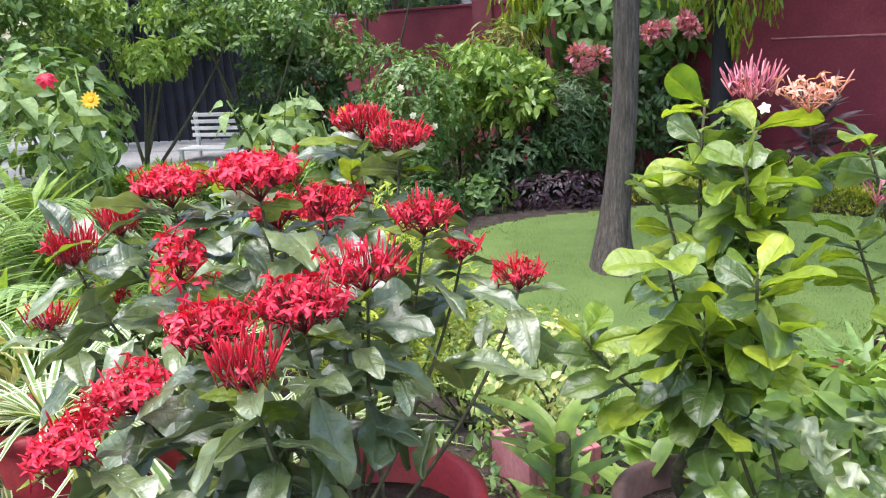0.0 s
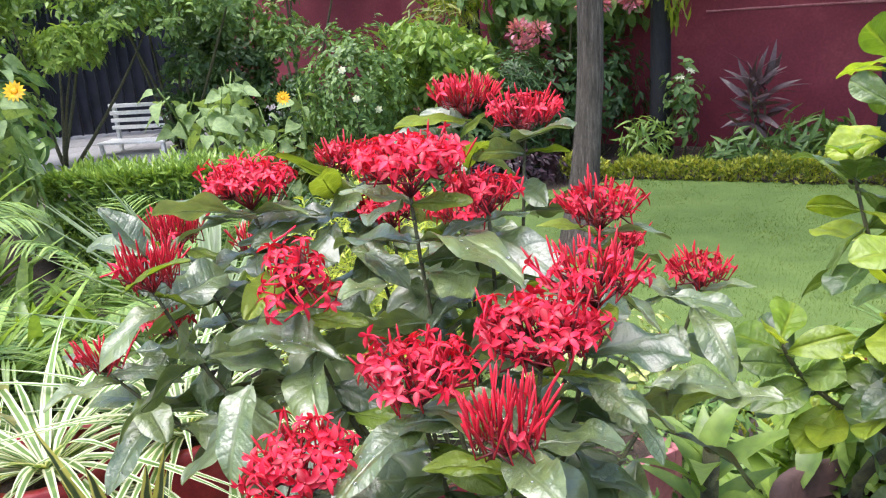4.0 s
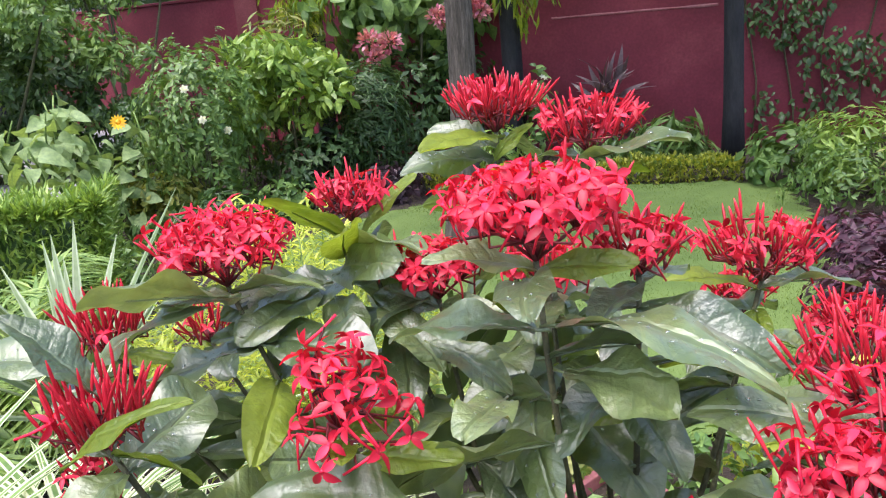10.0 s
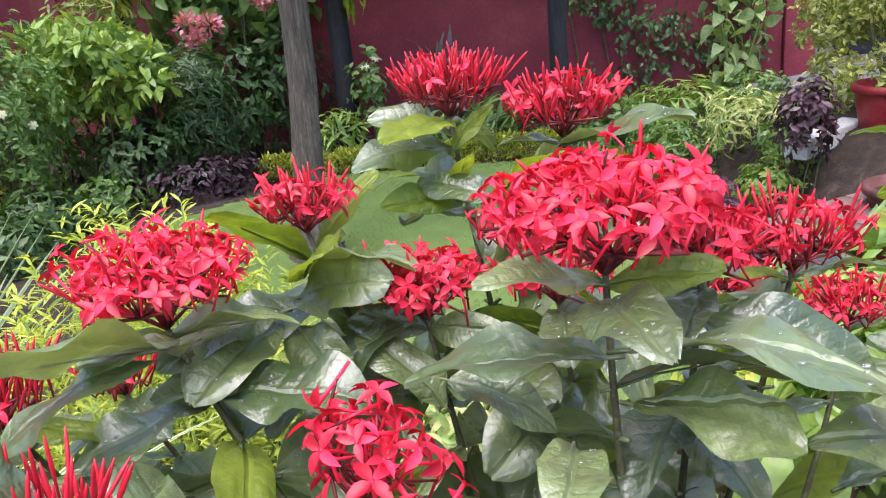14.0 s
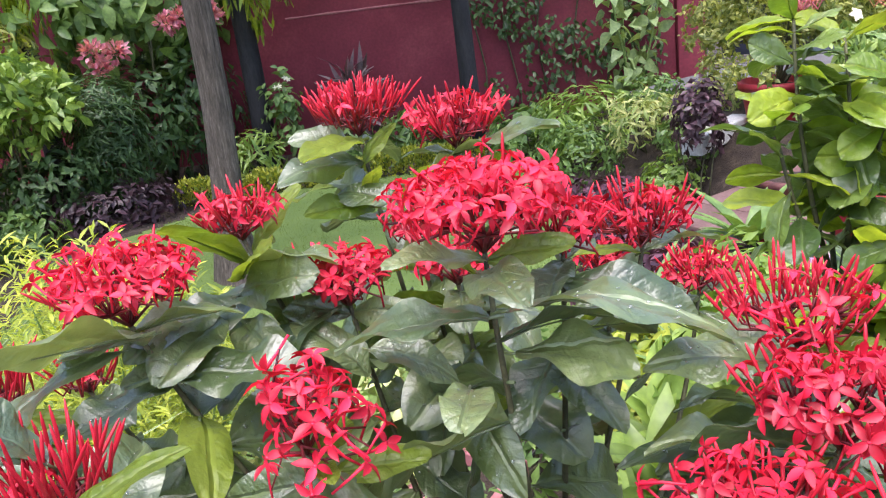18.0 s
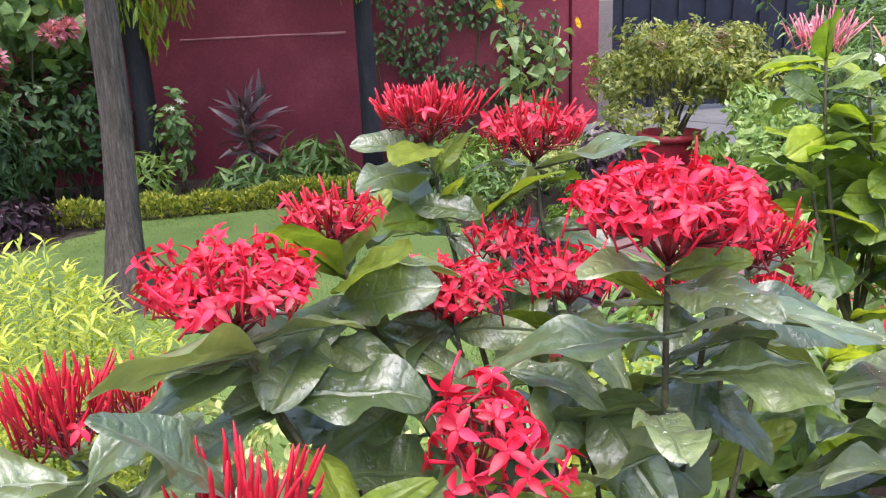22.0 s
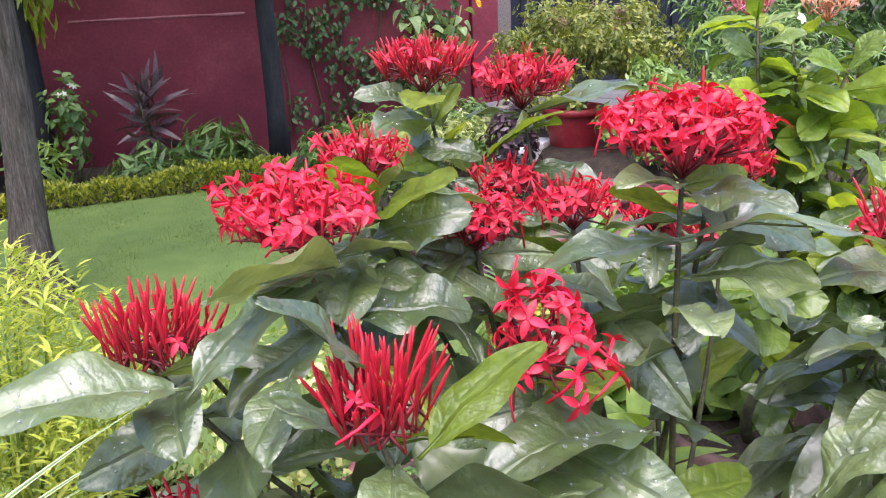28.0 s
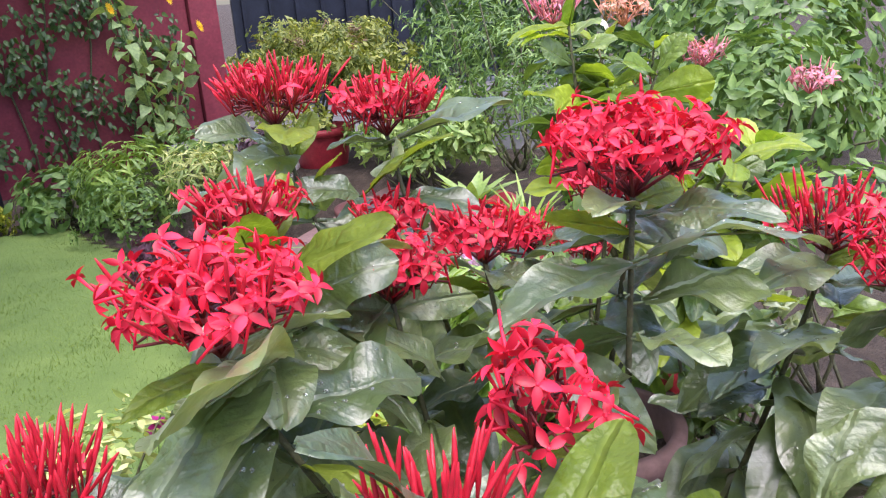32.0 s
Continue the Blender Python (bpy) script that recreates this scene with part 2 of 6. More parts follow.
CONCRETE = rough_mat("grey concrete", [(0.3, (0.20, 0.20, 0.20)), (0.55, (0.29, 0.29, 0.285)), (0.8, (0.38, 0.38, 0.37))], 1.4, 0.85, 0.3, 40, 0.006)
WHITEWALL = rough_mat("white paint", [(0.3, (0.70, 0.70, 0.68)), (0.7, (0.82, 0.82, 0.80))], 3, 0.7, 0.15, 60, 0.004)
NAVY = rough_mat("navy painted steel", [(0.3, (0.008, 0.010, 0.020)), (0.7, (0.022, 0.026, 0.045))], 6, 0.45, 0.15, 90, 0.003, metal=0.2)
LAWN = rough_mat("lawn turf", [(0.25, (0.085, 0.145, 0.028)), (0.5, (0.118, 0.188, 0.038)), (0.75, (0.16, 0.235, 0.052))], 3.0, 0.85, 0.6, 160, 0.015)
ASPHALT = rough_mat("grey worn asphalt", [(0.3, (0.075, 0.075, 0.078)), (0.55, (0.11, 0.11, 0.112)), (0.8, (0.15, 0.148, 0.146))], 2.2, 0.9, 0.4, 160, 0.006)
AGAVELEAF = leaf_mat("grey green striped leaf", (0.085, 0.145, 0.06), (0.16, 0.23, 0.11), 0.5, 0.15, stripe=(0.22, 0.28, 0.16))
SNAKELEAF = leaf_mat("dark leaf with yellow margin", (0.035, 0.055, 0.03), (0.06, 0.09, 0.04), 0.4, 0.1, stripe=(0.55, 0.50, 0.12))
BRACTWHITE = leaf_mat("creamy bract", (0.28, 0.36, 0.20), (0.60, 0.64, 0.50), 0.55, 0.3, per_object=True, veins=True)
FADEDRED = rough_mat("faded red paint", [(0.3, (0.17, 0.03, 0.038)), (0.7, (0.27, 0.07, 0.08))], 5, 0.8, 0.3, 60)
CLAYTILE = rough_mat("worn clay tile", [(0.3, (0.09, 0.045, 0.04)), (0.55, (0.15, 0.085, 0.075)), (0.8, (0.22, 0.14, 0.125))], 5, 0.85, 0.4, 70, 0.004)
WATER = node_mat("water drop")[0]
for key, val in (("Base Color", (0.9, 0.95, 0.92, 1)), ("Roughness", 0.03), ("Transmission Weight", 0.9), ("IOR", 1.33)):
    WATER.node_tree.nodes["Principled BSDF"].inputs[key].default_value = val
CORDYLEAF = leaf_mat("dull purple strap leaf", (0.045, 0.024, 0.036), (0.17, 0.11, 0.13), 0.42, 0.15)
PURPLEDARK = leaf_mat("near black purple leaf", (0.018, 0.009, 0.014), (0.07, 0.032, 0.05), 0.45, 0.1)
PETALMAGENTA = leaf_mat("magenta petal", (0.30, 0.01, 0.16), (0.5, 0.03, 0.3), 0.5, 0.2)
GLASS = node_mat("window glass")[0]
GLASS.node_tree.nodes["Principled BSDF"].inputs["Base Color"].default_value = (0.05, 0.07, 0.08, 1)
GLASS.node_tree.nodes["Principled BSDF"].inputs["Roughness"].default_value = 0.08

# ---- mesh building ----
WORLD = {}


class Geo:
    """Gathers vertices and faces, then makes one mesh of them."""

    def __init__(self):
        self.v, self.f, self.u, self.n = [], [], [], 0

    def put(self, verts, faces, u=None):
        self.v.append(np.asarray(verts, float).reshape(-1, 3))
        self.f.extend([tuple(i + self.n for i in fc) for fc in faces])
        k = len(self.v[-1])
        self.u.append(np.zeros(k) if u is None else np.asarray(u, float))
        self.n += k
        return self

    def many(self, tpl, mats, offs):
        """Copies of a template (verts, faces, u), one for each 3x3 matrix and offset."""
        tv, tf, tu = tpl
        k, c = len(mats), len(tv)
        v = np.einsum("kij,cj->kci", mats, tv) + offs[:, None, :]
        self.v.append(v.reshape(-1, 3))
        for i in range(k):
            o = self.n + i * c
            self.f.extend([tuple(a + o for a in fc) for fc in tf])
        self.u.append(np.tile(tu, k))
        self.n += k * c
        return self

    def mesh(self, name, mat, smooth=True):
        me = bpy.data.meshes.new(name)
        vv = np.concatenate(self.v)
        me.from_pydata(vv.tolist(), [], self.f)
        me.attributes.new("u", "FLOAT", "POINT").data.foreach_set("value", np.concatenate(self.u).astype(np.float32))
        if smooth:
            me.polygons.foreach_set("use_smooth", [True] * len(me.polygons))
        me.materials.append(mat)
        return me


def thing(name, loc, label, category, group="", kind=""):
    ob = new(name)
    ob.empty_display_size = 0.05
    ob.location = loc
    WORLD[ob.name] = Matrix.Translation(loc)
    return tagged(ob, label, category, group, kind)


def part(name, data, mat, parent, label="", m=None):
    """One mesh object under a thing or part. data: Geo, bmesh or mesh in world metres; m: its world pose if the mesh is local."""
    if isinstance(data, Geo):
        data = data.mesh(name, mat)
    elif isinstance(data, bmesh.types.BMesh):
        bm = data
        data = bpy.data.meshes.new(name)
        bm.to_mesh(data)
        bm.free()
        data.materials.append(mat)
    ob = new(name, data)
    m = m or Matrix.Identity(4)
    if parent is not None:
        ob.parent = parent
        ob.matrix_parent_inverse = WORLD[parent.name].inverted()
    ob.matrix_basis = m
    WORLD[ob.name] = m
    if label:
        tagged(ob, label)
    return ob


def solid(name, data, mat, label, category, kind="", group=""):
    return tagged(part(name, data, mat, None), label, category, group, kind)


def unit(v):
    v = np.asarray(v, float)
    return v / (np.linalg.norm(v, axis=-1, keepdims=True) + 1e-9)


def frames_of(dirs, ups):
    """Rotations whose y axis lies along dirs and z nearly along ups."""
    y = unit(dirs)
    x = unit(np.cross(y, ups))
    z = np.cross(x, y)
    return np.stack([x, y, z], axis=-1)


def leaf_tpl(width=0.4, seg=2, fold=0.25, curl=0.25, shape=0.8, wave=0.0, stalk=0.0):
    """A leaf of length 1 along +y, with a folded midrib, drooping tip and pointed ends. Three points across."""
    v, u, f = [], [], []
    for i in range(seg + 1):
        t = i / seg
        w = 0.5 * width * max(0.02, math.sin(math.pi * t ** shape)) ** 0.8
        z = -curl * t * t
        wv = wave * math.sin(t * 9.0)
        v += [(-w, t, z + fold * w + wv), (0, t, z), (w, t, z + fold * w - wv)]
        u += [1.0, 0.0, 1.0]
    for i in range(seg):
        a = 3 * i
        f += [(a, a + 1, a + 4, a + 3), (a + 1, a + 2, a + 5, a + 4)]
    v = np.array(v)
    v[:, 1] = v[:, 1] * (1 - stalk) + stalk
    return v, f, np.array(u)


def tube(geo, pts, radii, sides=6):
    pts = np.asarray(pts, float)
    n = len(pts)
    radii = np.broadcast_to(radii, (n,))
    d = np.gradient(pts, axis=0)
    d = unit(d)
    ref = np.array([0.31, 0.95, 0.1]) if abs(d[0][2]) > 0.8 else np.array([0.1, 0.2, 1.0])
    x = unit(np.cross(d, ref))
    y = np.cross(d, x)
    a = np.linspace(0, 2 * math.pi, sides, endpoint=False)
    ring = x[:, None, :] * np.cos(a)[None, :, None] + y[:, None, :] * np.sin(a)[None, :, None]
    v = (pts[:, None, :] + ring * radii[:, None, None]).reshape(-1, 3)
    f = []
    for i in range(n - 1):
        for j in range(sides):
            k = (j + 1) % sides
            f.append((i * sides + j, i * sides + k, (i + 1) * sides + k, (i + 1) * sides + j))
    f.append(tuple(range((n - 1) * sides, n * sides)))
    f.append(tuple(reversed(range(sides))))
    geo.put(v, f)


def bend(a, b, sag=0.0, n=6, side=(0, 0, 0)):
    """Points from a to b along a curve that bulges by sag upwards and by side."""
    a, b = np.asarray(a, float), np.asarray(b, float)
    t = np.linspace(0, 1, n)[:, None]
    k = 4 * t * (1 - t)
    return a + (b - a) * t + k * (np.array([0, 0, sag]) + np.asarray(side))


def lathe(profile, sides=28):
    """A turned body from (radius, height) pairs."""
    g = Geo()
    a = np.linspace(0, 2 * math.pi, sides, endpoint=False)
    v = np.array([(r * math.cos(t), r * math.sin(t), z) for r, z in profile for t in a])
    f = []
    for i in range(len(profile) - 1):
        for j in range(sides):
            k = (j + 1) % sides
            f.append((i * sides + j, i * sides + k, (i + 1) * sides + k, (i + 1) * sides + j))
    g.put(v, f)
    return g


def lump(d, seed, amount):
    """Uneven outline: a smooth random swell for each direction."""
    return np.array([1 + amount * noise.noise(Vector(x) * 1.7 + Vector((seed * 3.1, seed, 0))) * 1.8 for x in d])


def crown(center, radii, clumps, per, leaf, tpl, seed=0, uneven=0.3, hollow=0.55, spread=0.8, droop=0.0, up=0.35, base_cut=-0.8, groups=0):
    """A shrub's leaves: tufts on a lumpy ellipsoid, every tuft a whorl of leaves round a twig's tip. Returns Geo and the tufts' places."""
    r = np.random.default_rng(seed + 11)
    d = unit(r.normal(size=(clumps * 3, 3)))
    d = d[d[:, 2] > base_cut][:clumps]
    k = lump(d, seed, uneven) * (hollow + (1 - hollow) * r.random(len(d)) ** 0.4)
    c = np.asarray(center) + d * np.asarray(radii) * k[:, None]
    if groups:
        g0 = unit(r.normal(size=(groups * 3, 3)))
        g0 = g0[g0[:, 2] > base_cut][:groups]
        gc = np.asarray(center) + g0 * np.asarray(radii) * (lump(g0, seed, uneven) * (0.45 + 0.55 * r.random(len(g0)) ** 0.5))[:, None]
        k = r.integers(0, len(gc), len(d))
        c = gc[k] + d * [1, 1, 0.55] * np.mean(radii) * 0.30 * (0.4 + 0.6 * r.random((len(d), 1)))
    axis = unit(d * [1, 1, 0.7] + [0, 0, up])
    n = len(c) * per
    ax = np.repeat(axis, per, 0)
    side = unit(np.cross(ax, unit(r.normal(size=(n, 3)))))
    dirs = unit(ax * (1 - spread) + side * spread + [0, 0, -droop])
    ln = leaf * (0.6 + 0.7 * r.random(n))
    mats = frames_of(dirs, ax + 0.5 * r.normal(size=(n, 3))) * ln[:, None, None]
    offs = np.repeat(c, per, 0) + side * leaf * 0.08 + r.normal(size=(n, 3)) * leaf * 0.25
    return Geo().many(tpl, mats, offs), c


LEAF_L = leaf_tpl(0.45, 2, 0.3, 0.2)
LEAF_OVAL = leaf_tpl(0.52, 4, 0.3, 0.3, 0.85)
LEAF_NARROW = leaf_tpl(0.2, 3, 0.35, 0.35)


def shrub(name, label, base, center, radii, clumps, per, leaf, tpl, mat, seed, stems=7, stem_r=0.012, category="shrub", group="", **kw):
    ob = thing(name, base, label, category, group)
    g, c = crown(center, radii, clumps, per, leaf, tpl, seed, **kw)
    part("foliage", g, mat, ob)
    r = np.random.default_rng(seed)
    pick = c[r.permutation(len(c))[:stems]]
    for p in pick:
        s = Geo()
        b = np.asarray(base) + np.r_[r.normal(size=2) * 0.03, 0]
        tube(s, bend(b, p, 0.0, 6, r.normal(size=3) * 0.04), np.linspace(stem_r, stem_r * 0.35, 6), 5)
        part("stem", s, STEM, ob)
    return ob, c


def box(x0, y0, z0, x1, y1, z1, bevel=0.0):
    bm = bmesh.new()
    bmesh.ops.create_cube(bm, size=1.0)
    for v in bm.verts:
        v.co = Vector(((x0 + x1) / 2 + v.co.x * (x1 - x0), (y0 + y1) / 2 + v.co.y * (y1 - y0), (z0 + z1) / 2 + v.co.z * (z1 - z0)))
    if bevel:
        bmesh.ops.bevel(bm, geom=bm.edges[:], offset=bevel, segments=2, affect="EDGES", profile=0.6)
    return bm

# ---- ground, lawn, drive ----


def sstep(a, b, x):
    t = np.clip((x - a) / (b - a), 0, 1)
    return t * t * (3 - 2 * t)


def ground_z(x, y):
    """The garden lies low round the lawn and rises to the drive's level near the pots, on the far left and by the gate."""
    x, y = np.asarray(x, float), np.asarray(y, float)
    near = sstep(3.5, 2.0, y - 0.12 * x)
    left = sstep(-1.6, -2.6, x + 0.0 * y)
    right = sstep(3.3, 4.0, x - 0.25 * (y - 4.2)) * sstep(6.6, 5.6, y)
    return -0.04 + 0.40 * np.maximum(near, np.maximum(left, right))


def gz(x, y):
    return float(ground_z(x, y))


fine = np.arange(-5.0, 9.01, 0.16)
out_lo = -5.0 - np.array([500, 200, 80, 35, 16, 8, 4, 2, 1])
out_hi = 9.0 + np.array([1, 2, 4, 8, 16, 35, 80, 200, 500])
gx = np.concatenate([out_lo, fine, out_hi])
fy = np.arange(-3.0, 13.01, 0.16)
gy = np.concatenate([-3.0 - np.array([500, 200, 80, 35, 16, 8, 4, 2, 1]), fy, 13.0 + np.array([1, 2, 4, 8, 16, 35, 80, 200, 500])])
XX, YY = np.meshgrid(gx, gy)
ZZ = ground_z(XX, YY) + np.array([[0.012 * noise.noise(Vector((x * 2.1, y * 2.1, 0))) for x in gx] for y in gy])
nx, ny = len(gx), len(gy)
g = Geo().put(np.stack([XX, YY, ZZ], -1).reshape(-1, 3), [(j * nx + i, j * nx + i + 1, (j + 1) * nx + i + 1, (j + 1) * nx + i) for j in range(ny - 1) for i in range(nx - 1)])
solid("ground", g, SOIL, "dark brown garden soil between the beds", "ground", "structure")

LAWN_EDGE = [(-0.5, 3.9), (0.25, 3.05), (0.6, 2.5), (1.2, 2.35), (1.7, 2.75), (2.1, 3.35), (2.72, 4.2), (3.2, 5.0), (3.6, 5.9), (3.35, 6.3), (1.7, 7.2), (0.95, 7.02), (0.3, 6.78), (-0.05, 6.5), (-0.45, 5.4)]


def inside(px, py, poly):
    px, py = np.asarray(px), np.asarray(py)
    r = np.zeros(px.shape, bool)
    for (x0, y0), (x1, y1) in zip(poly, poly[1:] + poly[:1]):
        cross = ((y0 > py) != (y1 > py)) & (px < (x1 - x0) * (py - y0) / (y1 - y0 + 1e-9) + x0)
        r ^= cross
    return r


lx, ly = np.arange(-0.9, 3.8, 0.06), np.arange(2.24, 7.4, 0.06)
LX, LY = np.meshgrid(lx, ly)
keep = inside(LX, LY, LAWN_EDGE)
LZ = ground_z(LX, LY) + 0.035 + np.array([[0.01 * noise.noise(Vector((x * 2.1, y * 2.1, 4))) for x in lx] for y in ly])
faces = []
for j in range(len(ly) - 1):
    for i in range(len(lx) - 1):
        if keep[j, i] and keep[j, i + 1] and keep[j + 1, i] and keep[j + 1, i + 1]:
            faces.append((j * len(lx) + i, j * len(lx) + i + 1, (j + 1) * len(lx) + i + 1, (j + 1) * len(lx) + i))
lawn = solid("lawn", Geo().put(np.stack([LX, LY, LZ], -1).reshape(-1, 3), faces), LAWN, "short mown green lawn", "lawn", "structure")
r = np.random.default_rng(3)
bx, by = r.uniform(-0.8, 3.7, 110000), r.uniform(2.3, 7.3, 110000)
ok = inside(bx, by, LAWN_EDGE)
bx, by = bx[ok][:60000], by[ok][:60000]
bd = unit(np.c_[r.normal(size=(len(bx), 2)) * 0.5, np.ones(len(bx))])
bl = 0.010 + 0.014 * r.random(len(bx))
blade = (np.array([(-0.09, 0, 0), (0.09, 0, 0), (0, 1, 0.1)]), [(0, 1, 2)], np.zeros(3))
gr = Geo().many(blade, frames_of(bd, r.normal(size=(len(bx), 3))) * bl[:, None, None], np.c_[bx, by, ground_z(bx, by) + 0.03])
solid("grass", gr, GRASS, "fine short grass blades of the lawn", "grass", "stuff")

# concrete drive, beyond the shrubs and by the gate, in cast slabs
drive = thing("drive", (-3.6, 9.0, 0.36), "pale grey concrete drive slabs", "drive", kind="structure")
for i in range(4):
    for j in range(3):
        x0, y0 = -7.2 + 1.4 * i, 7.2 + 1.8 * j
        part("slab", box(x0, y0, 0.30, x0 + 1.385, y0 + 1.785, 0.405 + 0.004 * ((i + j) % 2), 0.008), CONCRETE, drive)
drive2 = thing("drive", (5.6, 4.8, 0.36), "grey paved drive slabs by the gate", "drive", kind="structure")
for i in range(4):
    for j in range(4):
        x0, y0 = 4.75 + 1.5 * i, 2.3 + 1.2 * j
        if y0 < 5.7 - 0.72 * (x0 - 5.0):
            part("slab", box(x0, y0, 0.24, x0 + 1.485, y0 + 1.185, 0.365 + 0.004 * ((i + j) % 2), 0.008), ASPHALT, drive2)

# three white blocks stand for a pale patch on the ground here
kerb = thing("kerb", (3.8, 4.15, 0.3), "row of three white blocks beside the paved drive", "kerb", kind="structure")
for i in range(3):
    part("stone", box(0.0, 0.0, 0.0, 0.235, 0.14, 0.11, 0.012), WHITEWALL, kerb, m=pose(3.46 + 0.24 * i, 4.02 + 0.06 * i, 0.29, 0, 0, 14))
paving = thing("paving", (3.0, 2.7, 0.25), "worn pinkish clay paving tiles between the pots", "paving", kind="structure")
for i in range(5):
    for j in range(4):
        part("tile", box(0.0, 0.0, 0.0, 0.292, 0.292, 0.13 + 0.003 * ((i * 3 + j) % 3), 0.006), CLAYTILE, paving, m=pose(2.30 + 0.3 * i, 2.15 + 0.3 * j, 0.21))

# ---- boundary wall ----
WP0 = Vector((-0.16, 10.65, 0))
WU = (Vector((6.0, 6.2, 0)) - WP0).normalized()
WALLM = Matrix.Translation(WP0) @ Matrix.Rotation(math.atan2(WU.y, WU.x), 4, "Z")


def on_wall(s, off, z):
    """A world point s metres along the wall, off metres in front of it."""
    return WALLM @ Vector((s, -off, z))


wall = tagged(part("wall_north", box(-5.0, 0.0, -0.3, 7.40, 0.2, 1.83, 0.01), REDWALL, None, m=WALLM), "dark red painted boundary wall with weathered and shadow-toned patches", "wall", kind="structure")
part("coping", box(-5.0, -0.02, 1.83, 0.0, 0.22, 1.86, 0.006), REDWALL, wall, m=WALLM @ Matrix.Translation((0, 0, 0.0015)))
part("coping", box(0.34, -0.02, 1.83, 7.40, 0.22, 1.86, 0.006), REDWALL, wall, m=WALLM @ Matrix.Translation((0, 0, 0.0015)))
part("pilaster", box(0.0, -0.05, -0.3, 0.30, 0.25, 1.90, 0.008), FADEDRED, wall, "faded red plaster pilaster", m=WALLM)
streak = Geo()
rx = np.linspace(3.66, 5.22, 27)
rw = np.array([0.006 + 0.013 * abs(noise.noise(Vector((a * 3.1, 0.7, 0)))) for a in rx])
rz = np.array([1.298 + 0.007 * noise.noise(Vector((a * 2.3, 2.0, 0))) for a in rx])
rv = [on_wall(a, 0.002, z + k * w) if abs(k) > 0.6 else on_wall(a, 0.006, z + k * w) for a, z, w in zip(rx, rz, rw) for k in (-1.0, -0.5, 0.5, 1.0)]
streak.put([tuple(p) for p in rv], [(4 * i + k, 4 * i + 4 + k, 4 * i + 5 + k, 4 * i + 1 + k) for i in range(26) for k in range(3)])
part("plaster_ridge", streak, PINKPLASTER, wall, "pale chipped plaster ridge")
post = tagged(part("gate_post", box(7.41, -0.06, -0.2, 7.68, 0.24, 2.3, 0.012), REDWALL, None, m=WALLM), "dark red square gate post", "gate post", kind="structure")

# dark gate beside the post
gate = thing("gate", on_wall(7.8, 0, 0.34), "dark navy steel sheet gate", "gate")
part("gate_panel", box(7.86, 0.06, 0.42, 11.2, 0.10, 2.4, 0.006), NAVY, gate, m=WALLM)
for i in range(12):
    part("gate_rib", box(7.95 + 0.28 * i, 0.03, 0.44, 7.99 + 0.28 * i, 0.058, 2.38, 0.006), NAVY, gate, m=WALLM)

# left gate with upright bars
lg = thing("gate", (-3.7, 9.6, 0.4), "navy steel gate with upright bars", "gate")
part("gate_panel", box(-4.6, 9.62, 0.45, -2.3, 9.66, 2.4, 0.006), NAVY, lg)
for i in range(17):
    s = Geo()
    tube(s, [(-4.5 + 0.13 * i, 9.57, 0.45), (-4.5 + 0.13 * i, 9.57, 2.35)], 0.014, 6)
    part("bar", s, NAVY, lg)
bench = thing("bench", (-2.72, 8.35, 0.4), "white painted slatted garden bench", "bench")
BM = pose(-2.74, 8.35, 0.405, 0, 0, -14) @ Matrix.Diagonal((0.86, 0.86, 0.82, 1))
for k in range(4):
    part("slat", box(-0.42, 0.0, 0.26 + 0.085 * k, 0.42, 0.03, 0.305 + 0.085 * k, 0.006), WHITEWALL, bench, m=BM)
for k in range(3):
    part("seat_slat", box(-0.42, -0.34 + 0.11 * k, 0.13, 0.42, -0.25 + 0.11 * k, 0.155, 0.006), WHITEWALL, bench, m=BM)
for sx in (-0.4, 0.36):
    for y0 in (-0.33, 0.031):
        part("leg", box(sx, y0, 0.0, sx + 0.04, y0 + 0.04, 0.128 if y0 < 0 else 0.57, 0.005), WHITEWALL, bench, m=BM)

# ---- beyond the wall: a white house and trees ----
house = thing("house", (-1.2, 22, 0), "distant grey rendered house beyond the wall", "house")
part("wall", box(-5.0, 22, 0, 1.5, 28, 7.0, 0.02), CONCRETE, house)
for i in range(3):
    w = part("window", box(-3.6 + 1.7 * i, 21.9, 2.2, -2.7 + 1.7 * i, 21.99, 3.4, 0.01), NAVY, house)
    part("pane", box(-3.52 + 1.7 * i, 21.88, 2.28, -2.78 + 1.7 * i, 21.895, 3.32), GLASS, w)
part("roof", box(-5.4, 21.6, 7.0, 1.9, 28.4, 7.25, 0.03), CONCRETE, house)
for i, (x, y, h, rr) in enumerate([(-7.5, 15, 4.2, 2.4), (-2.0, 15.5, 3.2, 2.0), (0.8, 16.5, 3.0, 1.6), (3.0, 16, 2.8, 1.6), (-10, 9, 4.5, 2.5), (-8.5, 4.0, 3.5, 2.0)]):
    tr = thing("tree", (x, y, gz(x, y)), "broad leafy green tree beyond the garden", "tree", "far trees")
    s = Geo()
    tube(s, bend((x, y, gz(x, y)), (x + 0.2, y, h), 0, 6, (0.1, 0, 0)), np.linspace(0.2, 0.08, 6), 8)
    part("trunk", s, BARK, tr)
    cg, _ = crown((x, y, h), (rr, rr, rr * 0.8), 520, 7, 0.26, LEAF_L, 40 + i, 0.35)
    part("crown", cg, SHRUBDARK, tr)

